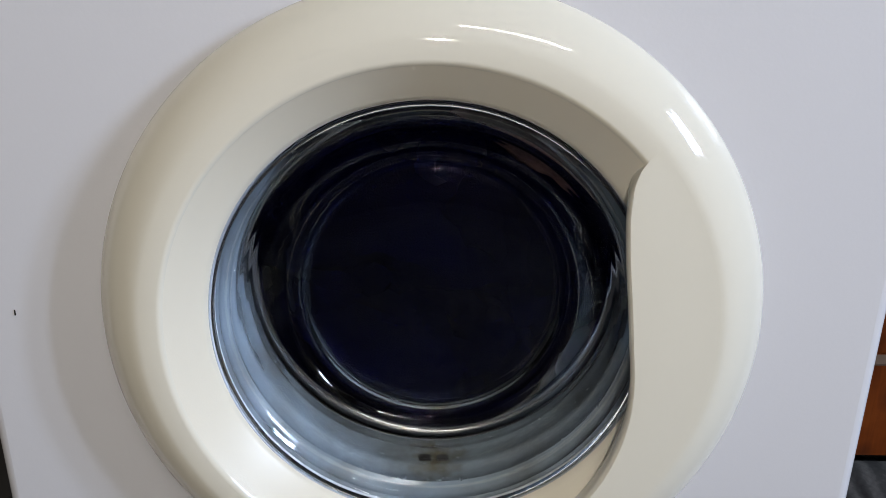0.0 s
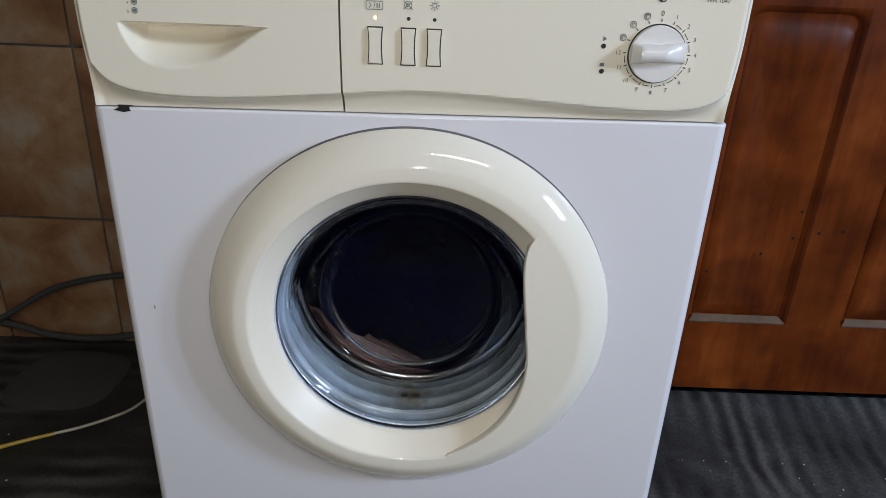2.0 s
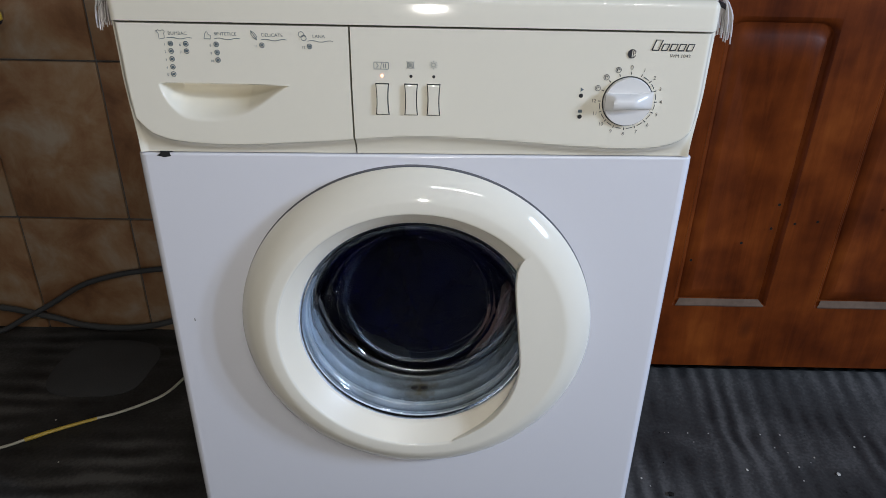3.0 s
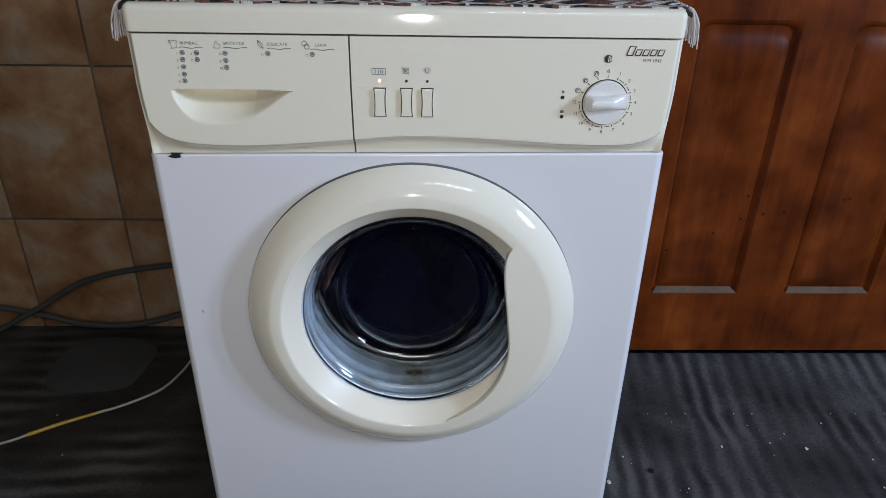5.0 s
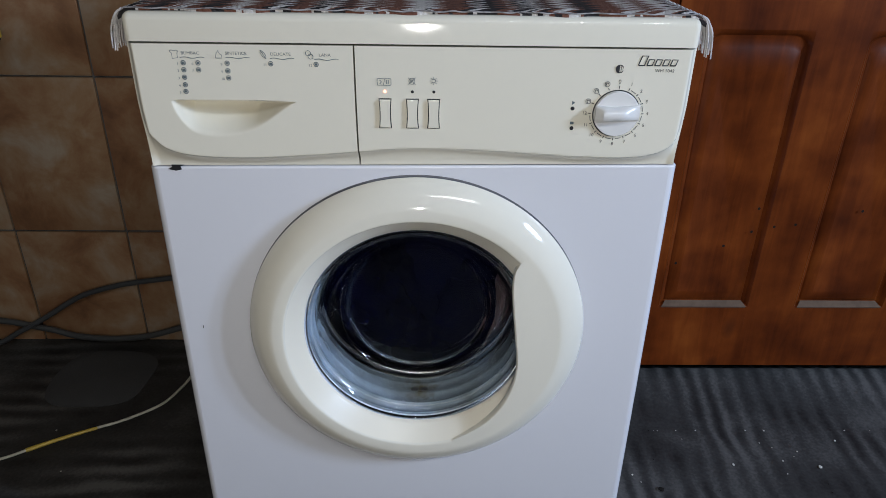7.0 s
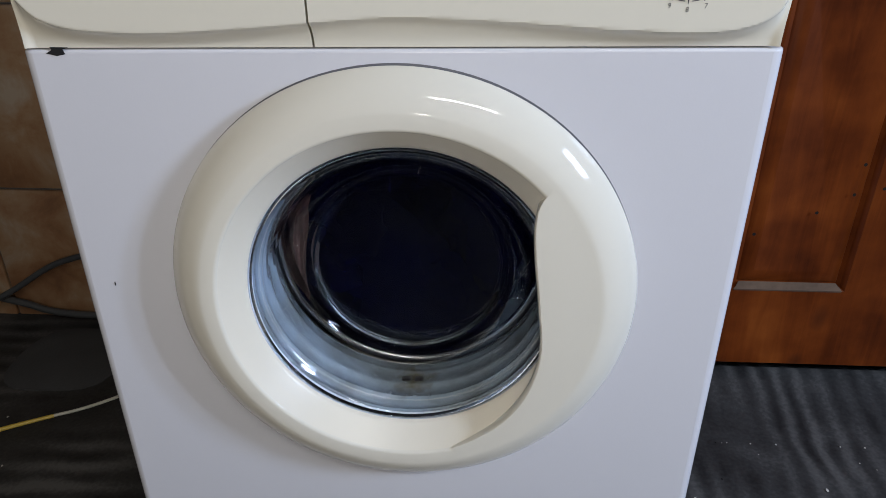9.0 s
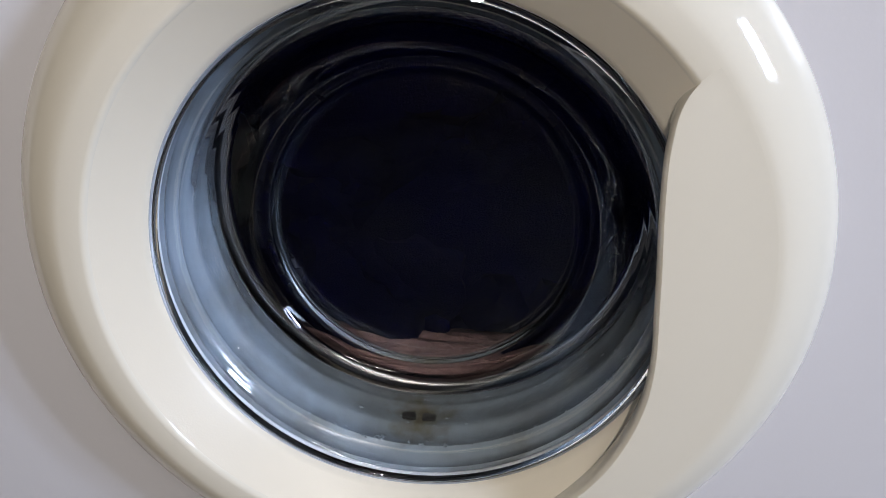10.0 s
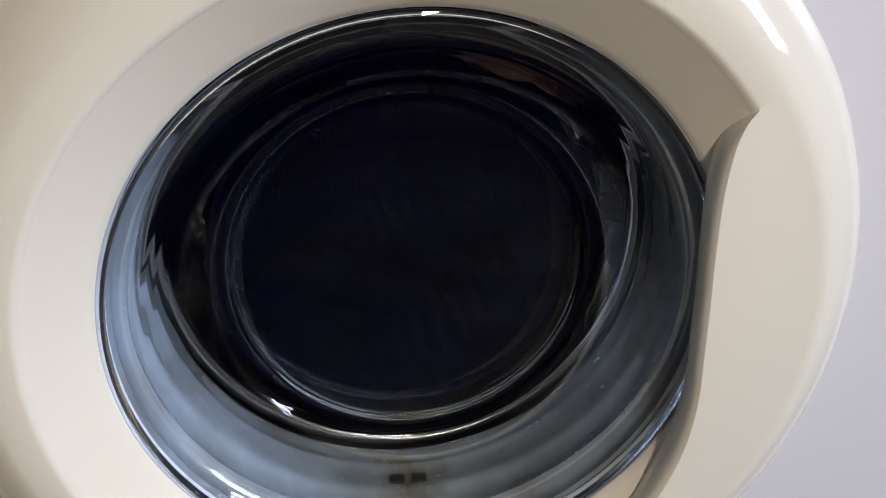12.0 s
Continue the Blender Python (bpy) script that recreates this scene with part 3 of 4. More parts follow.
# ---- washing machine ----
HW, CAB_W, DEPTH = 0.298, 0.3012, 0.53
CX, CZ, DRUM_Z = 0.003, 0.4625, 0.4672
R_OUT, R_CREST, R_GLASS = 0.2108, 0.1661, 0.1443
Z_LOW, Z_LID0, Z_LID1 = 0.6835, 0.820, 0.850
SEAM_X = -0.0625
FACE_Y = -0.012


def low_z(x):
    """The panel hangs a few millimetres lower at the drawer's end."""
    return 0.6858 + 0.0115 * x


def cabinet(machine):
    r, seg = 0.010, 6
    bm = bmesh.new()
    z0, z1 = 0.025, 0.6815
    # flat front with a round opening
    n = 128
    inner = [bm.verts.new((CX + 0.188 * math.cos(2 * math.pi * k / n), 0, CZ + 0.188 * math.sin(2 * math.pi * k / n))) for k in range(n)]
    back = [bm.verts.new((v.co.x, 0.012, v.co.z)) for v in inner]
    xa, xb = -CAB_W + r, CAB_W - r
    outer = []
    for k in range(n):
        c, s = math.cos(2 * math.pi * k / n), math.sin(2 * math.pi * k / n)
        tx = ((xb if c > 0 else xa) - CX) / c if abs(c) > 1e-9 else 1e9
        if s > 0:
            tz = (z1 + 0.0115 * CX - CZ) / max(s - 0.0115 * c, 1e-9)
        else:
            tz = (z0 - CZ) / s if abs(s) > 1e-9 else 1e9
        t = min(tx, tz)
        outer.append(bm.verts.new((CX + t * c, 0, CZ + t * s)))
    for k in range(n):
        j = (k + 1) % n
        bm.faces.new((inner[k], inner[j], outer[j], outer[k]))
        bm.faces.new((inner[j], inner[k], back[k], back[j]))
    # fill the four corners of the front
    for cxx, czz in ((xa, z0), (xb, z0), (xa, z1 + 0.0115 * xa), (xb, z1 + 0.0115 * xb)):
        corner = bm.verts.new((cxx, 0, czz))
        ang = math.atan2(czz - CZ, cxx - CX) % (2 * math.pi)
        k = int(ang / (2 * math.pi) * n)
        bm.faces.new((outer[k], outer[(k + 1) % n], corner))
    # rounded corners, sides, back
    for s in (-1, 1):
        line = [(s * (CAB_W - r) + s * r * math.sin(math.pi / 2 * k / seg), r - r * math.cos(math.pi / 2 * k / seg)) for k in range(seg + 1)] + [(s * CAB_W, DEPTH), (0, DEPTH)]
        lo = [bm.verts.new((x, y, z0)) for x, y in line]
        hi = [bm.verts.new((x, y, z1 + 0.0115 * x)) for x, y in line]
        for k in range(len(line) - 1):
            bm.faces.new((lo[k], lo[k + 1], hi[k + 1], hi[k]))
    # folded top edge under the control panel
    rim = [(-CAB_W + r - r * math.cos(math.pi / 2 * k / seg), r - r * math.sin(math.pi / 2 * k / seg), -math.cos(math.pi / 2 * k / seg), -math.sin(math.pi / 2 * k / seg)) for k in range(seg)]
    rim = rim + [(xa + (xb - xa) * k / 8, 0.0, 0.0, -1.0) for k in range(9)] + [(-x, y, -nx, ny) for x, y, nx, ny in rim[::-1]]
    fold = [[bm.verts.new((x - nx * 0.0028 * (1 - math.cos(math.pi / 2 * j / 5)), y - ny * 0.0028 * (1 - math.cos(math.pi / 2 * j / 5)), z1 + 0.0115 * x + 0.0028 * math.sin(math.pi / 2 * j / 5))) for x, y, nx, ny in rim] for j in range(6)]
    fold.append([bm.verts.new((v.co.x, 0.05, v.co.z)) for v in fold[-1]])
    for p, q in zip(fold, fold[1:]):
        for k in range(len(p) - 1):
            bm.faces.new((p[k], p[k + 1], q[k + 1], q[k]))
    for v in bm.verts:
        if v.co.x < -0.2:
            v.co.x += 0.0006
    part("cabinet", bm, WHITE_ENAMEL, machine, "white enamelled steel cabinet")
    part("plinth", box(-CAB_W + 0.01, CAB_W - 0.01, 0.02, DEPTH - 0.02, 0.012, 0.04), TUB_DARK, machine, smooth=False)
    for fx in (-0.25, 0.25):
        for fy in (0.06, DEPTH - 0.06):
            b = bmesh.new()
            bmesh.ops.create_cone(b, cap_ends=True, segments=20, radius1=0.022, radius2=0.018, depth=0.014, matrix=Matrix.Translation((fx, fy, 0.007)))
            part("foot", b, TUB_DARK, machine, "black rubber foot")
    # chipped dark notch at the top of the front
    pts = [(-0.2785, 0.6785), (-0.2700, 0.6765), (-0.2630, 0.6780), (-0.2650, 0.6815), (-0.2600, 0.6832), (-0.2745, 0.6833), (-0.2735, 0.6812)]
    part("chipped_spot", plate(pts, -0.0006, 0.001), BLACK, machine, "dark chip in the enamel", smooth=False)
    for sx, sz in ((-0.269, 0.4665),):
        part("speck", plate([(sx - 0.0004, sz - 0.0022), (sx + 0.0004, sz - 0.0022), (sx + 0.0004, sz + 0.0016), (sx - 0.0003, sz + 0.0016)], -0.0005, 0.0005), DIRT, machine, smooth=False)


EDGE = [(-0.2985, 0.745), (-0.2955, 0.736), (-0.289, 0.722), (-0.276, 0.7075), (-0.246, 0.699), (-0.182, 0.697), (-0.111, 0.701), (-0.063, 0.705), (-0.008, 0.709), (0.043, 0.709), (0.108, 0.706), (0.174, 0.702), (0.239, 0.701), (0.271, 0.706), (0.289, 0.718), (0.2985, 0.741)]


def curve_at(points, x):
    """Smooth curve through (x, value) points."""
    if x <= points[0][0]:
        return points[0][1]
    for i in range(len(points) - 1):
        (a, fa), (c, fc) = points[i], points[i + 1]
        if a <= x <= c:
            p, q = points[max(i - 1, 0)], points[min(i + 2, len(points) - 1)]
            ma = (fc - p[1]) / (c - p[0]) * (c - a)
            mc = (q[1] - fa) / (q[0] - a) * (c - a)
            t = (x - a) / (c - a)
            return fa + ma * t + (3 * (fc - fa) - 2 * ma - mc) * t * t + (ma + mc - 2 * (fc - fa)) * t ** 3
    return points[-1][1]


def edge_z(x):
    return curve_at(EDGE, x)


def sstep(t):
    t = max(0.0, min(1.0, t))
    return t * t * (3 - 2 * t)


GRIP = [(0.0, 0.0), (0.02, 0.010), (0.07, 0.024), (0.14, 0.034), (0.24, 0.0385), (0.36, 0.0395), (0.50, 0.0370), (0.62, 0.0315), (0.74, 0.0225), (0.86, 0.0110), (0.95, 0.0030), (1.0, 0.0)]


def face_y(x, z):
    """The relief of the control panel: a proud face, a sloping lower lip, and the scooped grip of the drawer."""
    ez = edge_z(x)
    dz = z - ez
    up = sstep((dz + 0.0025) / 0.0035)
    slope = 0.0015 - 0.0115 * max(0.0, min(1.0, (z - low_z(x)) / max(ez - low_z(x), 0.004))) ** 1.9
    y = slope + (FACE_Y - slope) * up
    side = HW - abs(x)
    y += (-0.0015 - y) * (1 - sstep(side / 0.009))
    # scooped grip
    top = 0.7597
    xl, xr = -0.2588, -0.1250
    if xl < x < xr and z < top + 0.001:
        u = (x - xl) / (xr - xl)
        dz = curve_at(GRIP, u)
        if dz > 0.0004 and z > top - dz:
            v = (top - z) / dz
            ramp_up = 0.35 + 0.65 * min(1.0, v / 0.14) if v < 0.30 else 1 - sstep((v - 0.26) / 0.74)
            y += 0.033 * min(1.0, dz / 0.030) * sstep(u / 0.06) * ramp_up * sstep((top + 0.001 - z) / 0.0014)
    return y


def relief(x0, x1, z0, z1, nx, nz):
    bm = bmesh.new()
    # finer rows where the lip and the grip's edge lie
    zs = sorted(set([z0 + (z1 - z0) * k / nz for k in range(nz + 1)] + [0.7570 + 0.0004 * k for k in range(9)]))
    xs = [x0 + (x1 - x0) * k / nx for k in range(nx + 1)]
    def lay(x, z):
        z = z if z > 0.75 else 0.75 - (0.75 - z) * (0.75 - low_z(x)) / (0.75 - z0)
        # the ends lean in towards the narrower foot of the panel
        return bm.verts.new((x * (1 - 0.012 * sstep((0.765 - z) / 0.075)), face_y(x, z), z))
    g = [[lay(x, z) for x in xs] for z in zs]
    for a, c in zip(g, g[1:]):
        for k in range(nx):
            bm.faces.new((a[k], a[k + 1], c[k + 1], c[k]))
    rim = [g[0], [r[-1] for r in g], g[-1][::-1], [r[0] for r in g][::-1]]
    for line in rim:
        b = [bm.verts.new((v.co.x, 0.05, v.co.z)) for v in line]
        for k in range(len(line) - 1):
            bm.faces.new((line[k], b[k], b[k + 1], line[k + 1]))
    return bm


def rounded_rect(x0, x1, z0, z1, r, n=4):
    pts = []
    for cx, cz, a in ((x1 - r, z1 - r, 0), (x0 + r, z1 - r, 90), (x0 + r, z0 + r, 180), (x1 - r, z0 + r, 270)):
        for k in range(n + 1):
            t = radians(a + 90 * k / n)
            pts.append((cx + r * math.cos(t), cz + r * math.sin(t)))
    return pts


def rocker(x, z, w, h, grow):
    """Outline of a push button with a slight waist."""
    pts = []
    n = 10
    for s in (1, -1):
        for k in range(n + 1):
            t = k / n * 2 - 1
            pts.append((x + s * (w / 2 * (0.84 + 0.16 * t * t) + grow), z - s * t * (h / 2 + grow)))
    return pts


def control_panel(machine):
    part("panel_backing", box(-HW + 0.006, HW - 0.006, 0.032, 0.06, 0.6900, Z_LID0 + 0.004), BLACK, machine, smooth=False)
    drawer = part("detergent_drawer", relief(-HW, SEAM_X - 0.0009, Z_LOW, Z_LID0 - 0.001, 300, 110), CREAM, machine, "cream drawer front with a scooped grip")
    fascia = part("fascia", relief(SEAM_X + 0.0009, HW, Z_LOW, Z_LID0 - 0.001, 210, 70), CREAM, machine, "cream control panel")
    y = FACE_Y - 0.0003
    # programme table printed on the drawer
    for word, x, z in (("BUMBAC", -0.2310, 0.8098), ("SINTETICE", -0.1840, 0.8100), ("DELICATE", -0.1382, 0.8097), ("LANA", -0.0925, 0.8093)):
        bm = lettering(word, x, z, y, 0.0044, width=1.08)
        stroke([(x - 0.011 + 0.0025 * k, z - 0.0045 + 0.0007 * math.sin(k * 0.9)) for k in range(11)], 0.0006, y, bm=bm)
        part("lettering", bm, PRINT, drawer, smooth=False)
    for x, z, kind in ((-0.2475, 0.8085, 0), (-0.2020, 0.8085, 1), (-0.1555, 0.8095, 2), (-0.1085, 0.8095, 3)):
        bm = bmesh.new()
        if kind == 0:
            o = [(-4, 3), (-2, 4), (0, 3), (2, 4), (4, 3), (3, 1), (3, -3), (-2, -4), (-2, 1), (-4, 3)]
        elif kind == 1:
            o = [(-3, -3), (-2, 1), (0, 4), (1, 1), (3, 0), (3, -3), (-3, -3)]
        elif kind == 2:
            o = [(-3, 4), (0, 2), (2, -1), (2, -4), (-1, -2), (-3, 1), (-3, 4), (2, -4)]
        else:
            o = circle_pts(-1, 1.5, 2.4, 12) + circle_pts(1.2, -1.5, 2.4, 12)
        stroke([(x + a * 0.0011, z + c * 0.0011) for a, c in o], 0.0006, y, bm=bm)
        part("printed_icon", bm, PRINT, drawer, smooth=False)
    rows = [(-0.2392, 0.8000, "1"), (-0.2396, 0.7928, "2"), (-0.2400, 0.7850, "3"), (-0.2404, 0.7772, "4"), (-0.2408, 0.7700, "5"), (-0.2240, 0.8000, "6"), (-0.2243, 0.7928, "7"),
            (-0.1940, 0.8000, "8"), (-0.1941, 0.7922, "9"), (-0.1942, 0.7848, "10"), (-0.1490, 0.8000, "11"), (-0.1020, 0.7998, "12")]
    for x, z, word in rows:
        bm = bmesh.new()
        stroke(circle_pts(x, z, 0.0023, 16), 0.0008, y, bm=bm)
        stroke([(x - 0.0014, z), (x + 0.0014, z)], 0.0022, y, bm=bm)
        lettering(word, x - 0.0060, z - 0.0012, y, 0.0036, bm=bm)
        part("printed_mark", bm, PRINT, drawer, smooth=False)
    # push buttons, lamps and their signs
    for k, x in enumerate((-0.0312, -0.0020, 0.0208)):
        part("button_gap", plate(rocker(x, 0.7485, 0.0118, 0.0305, 0.0011), y, y + 0.002), BLACK, fascia, smooth=False)
        bm = plate(rocker(x, 0.7485, 0.0118, 0.0305, 0.0), FACE_Y - 0.0028, FACE_Y + 0.001)
        bmesh.ops.bevel(bm, geom=[e for e in bm.edges if abs(e.verts[0].co.y - e.verts[1].co.y) < 1e-5 and e.verts[0].co.y < FACE_Y - 0.002], offset=0.0008, segments=2, affect="EDGES")
        part("push_button", bm, CREAM, fascia, "cream push button")
        bm = bmesh.new()
        bmesh.ops.create_circle(bm, cap_ends=True, segments=16, radius=0.0016, matrix=Matrix.Translation((x, y, 0.7722)) @ Matrix.Rotation(radians(90), 4, "X"))
        part("indicator_lamp", bm, LED_ON if k == 0 else BLACK, fascia, "lit orange indicator" if k == 0 else "unlit dark indicator", smooth=False)
    bm = bmesh.new()
    fr = rounded_rect(-0.0390, -0.0245, 0.7790, 0.7858, 0.0008)
    stroke(fr + fr[:1], 0.0006, y, bm=bm)
    stroke([(-0.0365, 0.7845), (-0.0345, 0.7824), (-0.0365, 0.7803)], 0.0007, y, bm=bm)
    stroke([(-0.0325, 0.7793), (-0.0312, 0.7855)], 0.0005, y, bm=bm)
    for a in (-0.0295, -0.0275):
        stroke([(a, 0.7803), (a, 0.7845)], 0.0009, y, bm=bm)
    part("printed_icon", bm, PRINT, fascia, smooth=False)
    bm = bmesh.new()
    stroke(circle_pts(-0.0025, 0.7835, 0.0032, 18), 0.0006, y, bm=bm)
    stroke(circle_pts(-0.0025, 0.7835, 0.0014, 12, 0, 5), 0.0006, y, bm=bm)
    stroke([(-0.0065, 0.7872), (0.0015, 0.7798)], 0.0006, y, bm=bm)
    stroke([(0.0015, 0.7872), (-0.0065, 0.7798)], 0.0005, y, bm=bm)
    part("printed_icon", bm, PRINT, fascia, smooth=False)
    bm = bmesh.new()
    stroke(circle_pts(0.0205, 0.7840, 0.0019, 14), 0.0006, y, bm=bm)
    for k in range(8):
        c, s = math.cos(k * math.pi / 4), math.sin(k * math.pi / 4)
        stroke([(0.0205 + 0.0026 * c, 0.7840 + 0.0026 * s), (0.0205 + 0.0043 * c, 0.7840 + 0.0043 * s)], 0.0006, y, bm=bm)
    part("printed_icon", bm, PRINT, fascia, smooth=False)
    for x, z in ((0.1705, 0.7560), (0.1715, 0.7342)):
        bm = bmesh.new()
        bmesh.ops.create_circle(bm, cap_ends=True, segments=16, radius=0.0022, matrix=Matrix.Translation((x, y, z)) @ Matrix.Rotation(radians(90), 4, "X"))
        part("indicator_lamp", bm, BLACK, fascia, "unlit dark indicator", smooth=False)
    part("printed_icon", plate([(0.1695, 0.7600), (0.1728, 0.7622), (0.1695, 0.7645)], y, y + 0.0002), PRINT, fascia, smooth=False)
    part("printed_icon", plate(rounded_rect(0.1692, 0.1732, 0.7385, 0.7415, 0.0004), y, y + 0.0002), PRINT, fascia, smooth=False)
    # programme dial
    dx, dz = 0.2182, 0.7510
    words = ["0", "1", "2", "3", "4", "5", "6", "7", "8", "9", "10", "11", "12"]
    for k in range(16):
        a = radians(90 - 22.5 * k)
        bm = bmesh.new()
        stroke([(dx + 0.0272 * math.cos(a), dz + 0.0272 * math.sin(a)), (dx + 0.0300 * math.cos(a), dz + 0.0300 * math.sin(a))], 0.0009, y, bm=bm)
        if 1 <= k < 12:
            stroke([(dx + 0.0283 * math.cos(a - t * radians(22.5)), dz + 0.0283 * math.sin(a - t * radians(22.5))) for t in (0.22, 0.36, 0.5, 0.64, 0.78)], 0.0007, y, bm=bm)
        lx, lz = dx + 0.0342 * math.cos(a), dz + 0.0342 * math.sin(a)
        if k < 13:
            lettering(words[k], lx, lz, y, 0.0052 if k else 0.0062, bm=bm)
        else:
            stroke(circle_pts(lx, lz, 0.0027, 16), 0.0006, y, bm=bm)
            stroke(circle_pts(lx, lz, 0.0013, 10, 0, 4.5), 0.0008, y, bm=bm)
        part("dial_mark", bm, PRINT_DARK, fascia, smooth=False)
    bm = bmesh.new()
    bmesh.ops.create_circle(bm, cap_ends=True, segments=48, radius=0.0258, matrix=Matrix.Translation((dx, y, dz)) @ Matrix.Rotation(radians(90), 4, "X"))
    part("dial_gap", bm, BLACK, fascia, smooth=False)
    knob = part("dial", lathe([(0.0246, FACE_Y + 0.002), (0.0246, FACE_Y - 0.003), (0.0240, FACE_Y - 0.0042), (0, FACE_Y - 0.0046)], dx, dz, 64), KNOB_WHITE, fascia, "white programme dial")
    # raised grip across the dial
    bm = bmesh.new()
    n = 14
    rows_ = []
    for k in range(n + 1):
        t = k / n * 2 - 1
        x = dx + t * 0.0238
        w = 0.0076 + 0.0018 * t * t
        h = 0.0125 * (0.30 + 0.70 * sstep((1 + t) / 0.35)) * (1 - 0.75 * sstep((t - 0.1) / 0.9))
        cz = dz + 0.0012
        lean = 0.0010 * t
        rows_.append([bm.verts.new((x, FACE_Y - 0.0040 - h * max(0.0, math.sin(a)) ** 0.7, cz + lean - w * math.cos(a))) for a in [math.pi * m / 12 for m in range(13)]])
    for p, q in zip(rows_, rows_[1:]):
        for k in range(12):
            bm.faces.new((p[k], p[k + 1], q[k + 1], q[k]))
    bm.faces.new(rows_[0])
    bm.faces.new(rows_[-1][::-1])
    part("dial_grip", bm, KNOB_WHITE, knob)
    # maker's mark as plain strokes, model number, round emblem
    bm = bmesh.new()
    x0 = 0.2350
    def slant(x, z):
        return (x + 0.32 * (z - 0.8022), z)
    for k, w in enumerate((0.0078, 0.0070, 0.0070, 0.0070, 0.0070)):
        top = 0.8125 if k == 0 else 0.8088
        stroke([slant(px, pz) for px, pz in ((x0, 0.8027), (x0, top), (x0 + w - 0.0014, top), (x0 + w - 0.0014, 0.8027), (x0, 0.8027))], 0.0013, y, bm=bm)
        x0 += w + 0.0012
    part("maker_mark", bm, PRINT_DARK, fascia, "row of slanted black blocks", smooth=False)
    part("lettering", lettering("WM 1042", 0.2640, 0.7972, y, 0.0046, width=1.1), PRINT_DARK, fascia, smooth=False)
    bm = bmesh.new()
    stroke(circle_pts(0.2162, 0.7988, 0.0040, 22, 0.4, 5.9), 0.0009, y, bm=bm)
    bm = plate([(0.2162 + 0.0042 * math.cos(t), 0.7988 + 0.0042 * math.sin(t)) for t in [math.pi / 2 + math.pi * k / 14 for k in range(15)]], y, y + 0.0002, bm=bm)
    stroke([(0.2174, 0.7958), (0.2174, 0.8015), (0.2195, 0.8015), (0.2195, 0.7988), (0.2174, 0.7988)], 0.0007, y - 0.0001, bm=bm)
    part("emblem", bm, PRINT_DARK, fascia, smooth=False)


def top_lid(machine):
    bm = box(-HW + 0.001, HW - 0.001, FACE_Y - 0.0008, DEPTH + 0.005, Z_LID0 + 0.0012, Z_LID1)
    top = [e for e in bm.edges if all(v.co.z > Z_LID1 - 1e-5 for v in e.verts)]
    upright = [e for e in bm.edges if abs(e.verts[0].co.z - e.verts[1].co.z) > 0.01]
    bmesh.ops.bevel(bm, geom=top + upright, offset=0.0085, segments=6, affect="EDGES", profile=0.5)
    part("lid", bm, CREAM, machine, "cream worktop lid with rounded edges")


S_CURVE = [(0.1263, 0.5765), (0.1212, 0.569), (0.118, 0.56), (0.1168, 0.55), (0.117, 0.535), (0.1193, 0.511), (0.1227, 0.485), (0.1256, 0.46), (0.1278, 0.442), (0.1284, 0.424), (0.1268, 0.406), (0.1222, 0.387), (0.1147, 0.368), (0.1044, 0.35), (0.0899, 0.333), (0.069, 0.317), (0.05, 0.306)]


def porthole(machine):
    door = part("door", lathe(RING, CX, CZ, 192, closed=True), DOOR_CREAM, machine, "cream plastic porthole ring with a hooked finger grip")
    part("bezel", lathe(BEZEL, CX, CZ, 192, closed=True), SATIN_CREAM, door, "satin cream inner slope of the ring")
    # finger grip: a shelf that reaches inward from the crest
    line = smooth_line([(x, 0, z) for x, z in S_CURVE], 5)
    bm = bmesh.new()
    rows_ = []
    for p in line:
        a = math.atan2(p.z - CZ, p.x - CX)
        r = math.hypot(p.z - CZ, p.x - CX)
        ro = 0.1760
        r = min(r, R_CREST + 0.0006)
        u = max(0.0, min(1.0, (R_CREST - r) / 0.02))
        prof = []
        for k in range(9):
            t = k / 8
            rr = ro + (r + 0.0020 * u - ro) * t
            prof.append((rr, -0.03035 - 0.0012 * u * sstep(t) * (1 - 0.4 * t)))
        prof.append((r + 0.0010 * u, prof[-1][1] + 0.0008))
        prof.append((r, prof[-1][1] + 0.0026 * u + 0.0005))
        prof.append((r + 0.002 * u, -0.0185))
        prof.append((r + 0.006 * u, -0.0095))
        prof.append((R_CREST - 0.0015, -0.0095))
        prof.append((R_CREST + 0.002, -0.0290))
        rows_.append([bm.verts.new((CX + q * math.cos(a), yy, CZ + q * math.sin(a))) for q, yy in prof])
    for p, q in zip(rows_, rows_[1:]):
        for k in range(len(p) - 1):
            bm.faces.new((p[k], p[k + 1], q[k + 1], q[k]))
    bm.faces.new(rows_[0])
    bm.faces.new(rows_[-1][::-1])
    part("door_grip", bm, DOOR_CREAM, door, "cream finger grip curving over the glass")
    # collar reaching past the ring, drawn as its dark shadow line
    part("door_gap", lathe([(0.2015, -0.0058), (0.2060, -0.0030), (0.2114, -0.0014), (0.2114, -0.0003), (0.1885, -0.0003), (0.1885, -0.0058)], CX, CZ, 128, closed=True), GAP_SHADOW, machine, "dark grey strip for the shadow gap behind the door ring")
    part("glass_clamp", lathe([(0.1452, -0.0052), (0.1434, -0.0048), (0.1434, 0.004), (0.1452, 0.006)], CX, CZ, 128, closed=True), CLAMP, door, "grey rim that holds the glass")
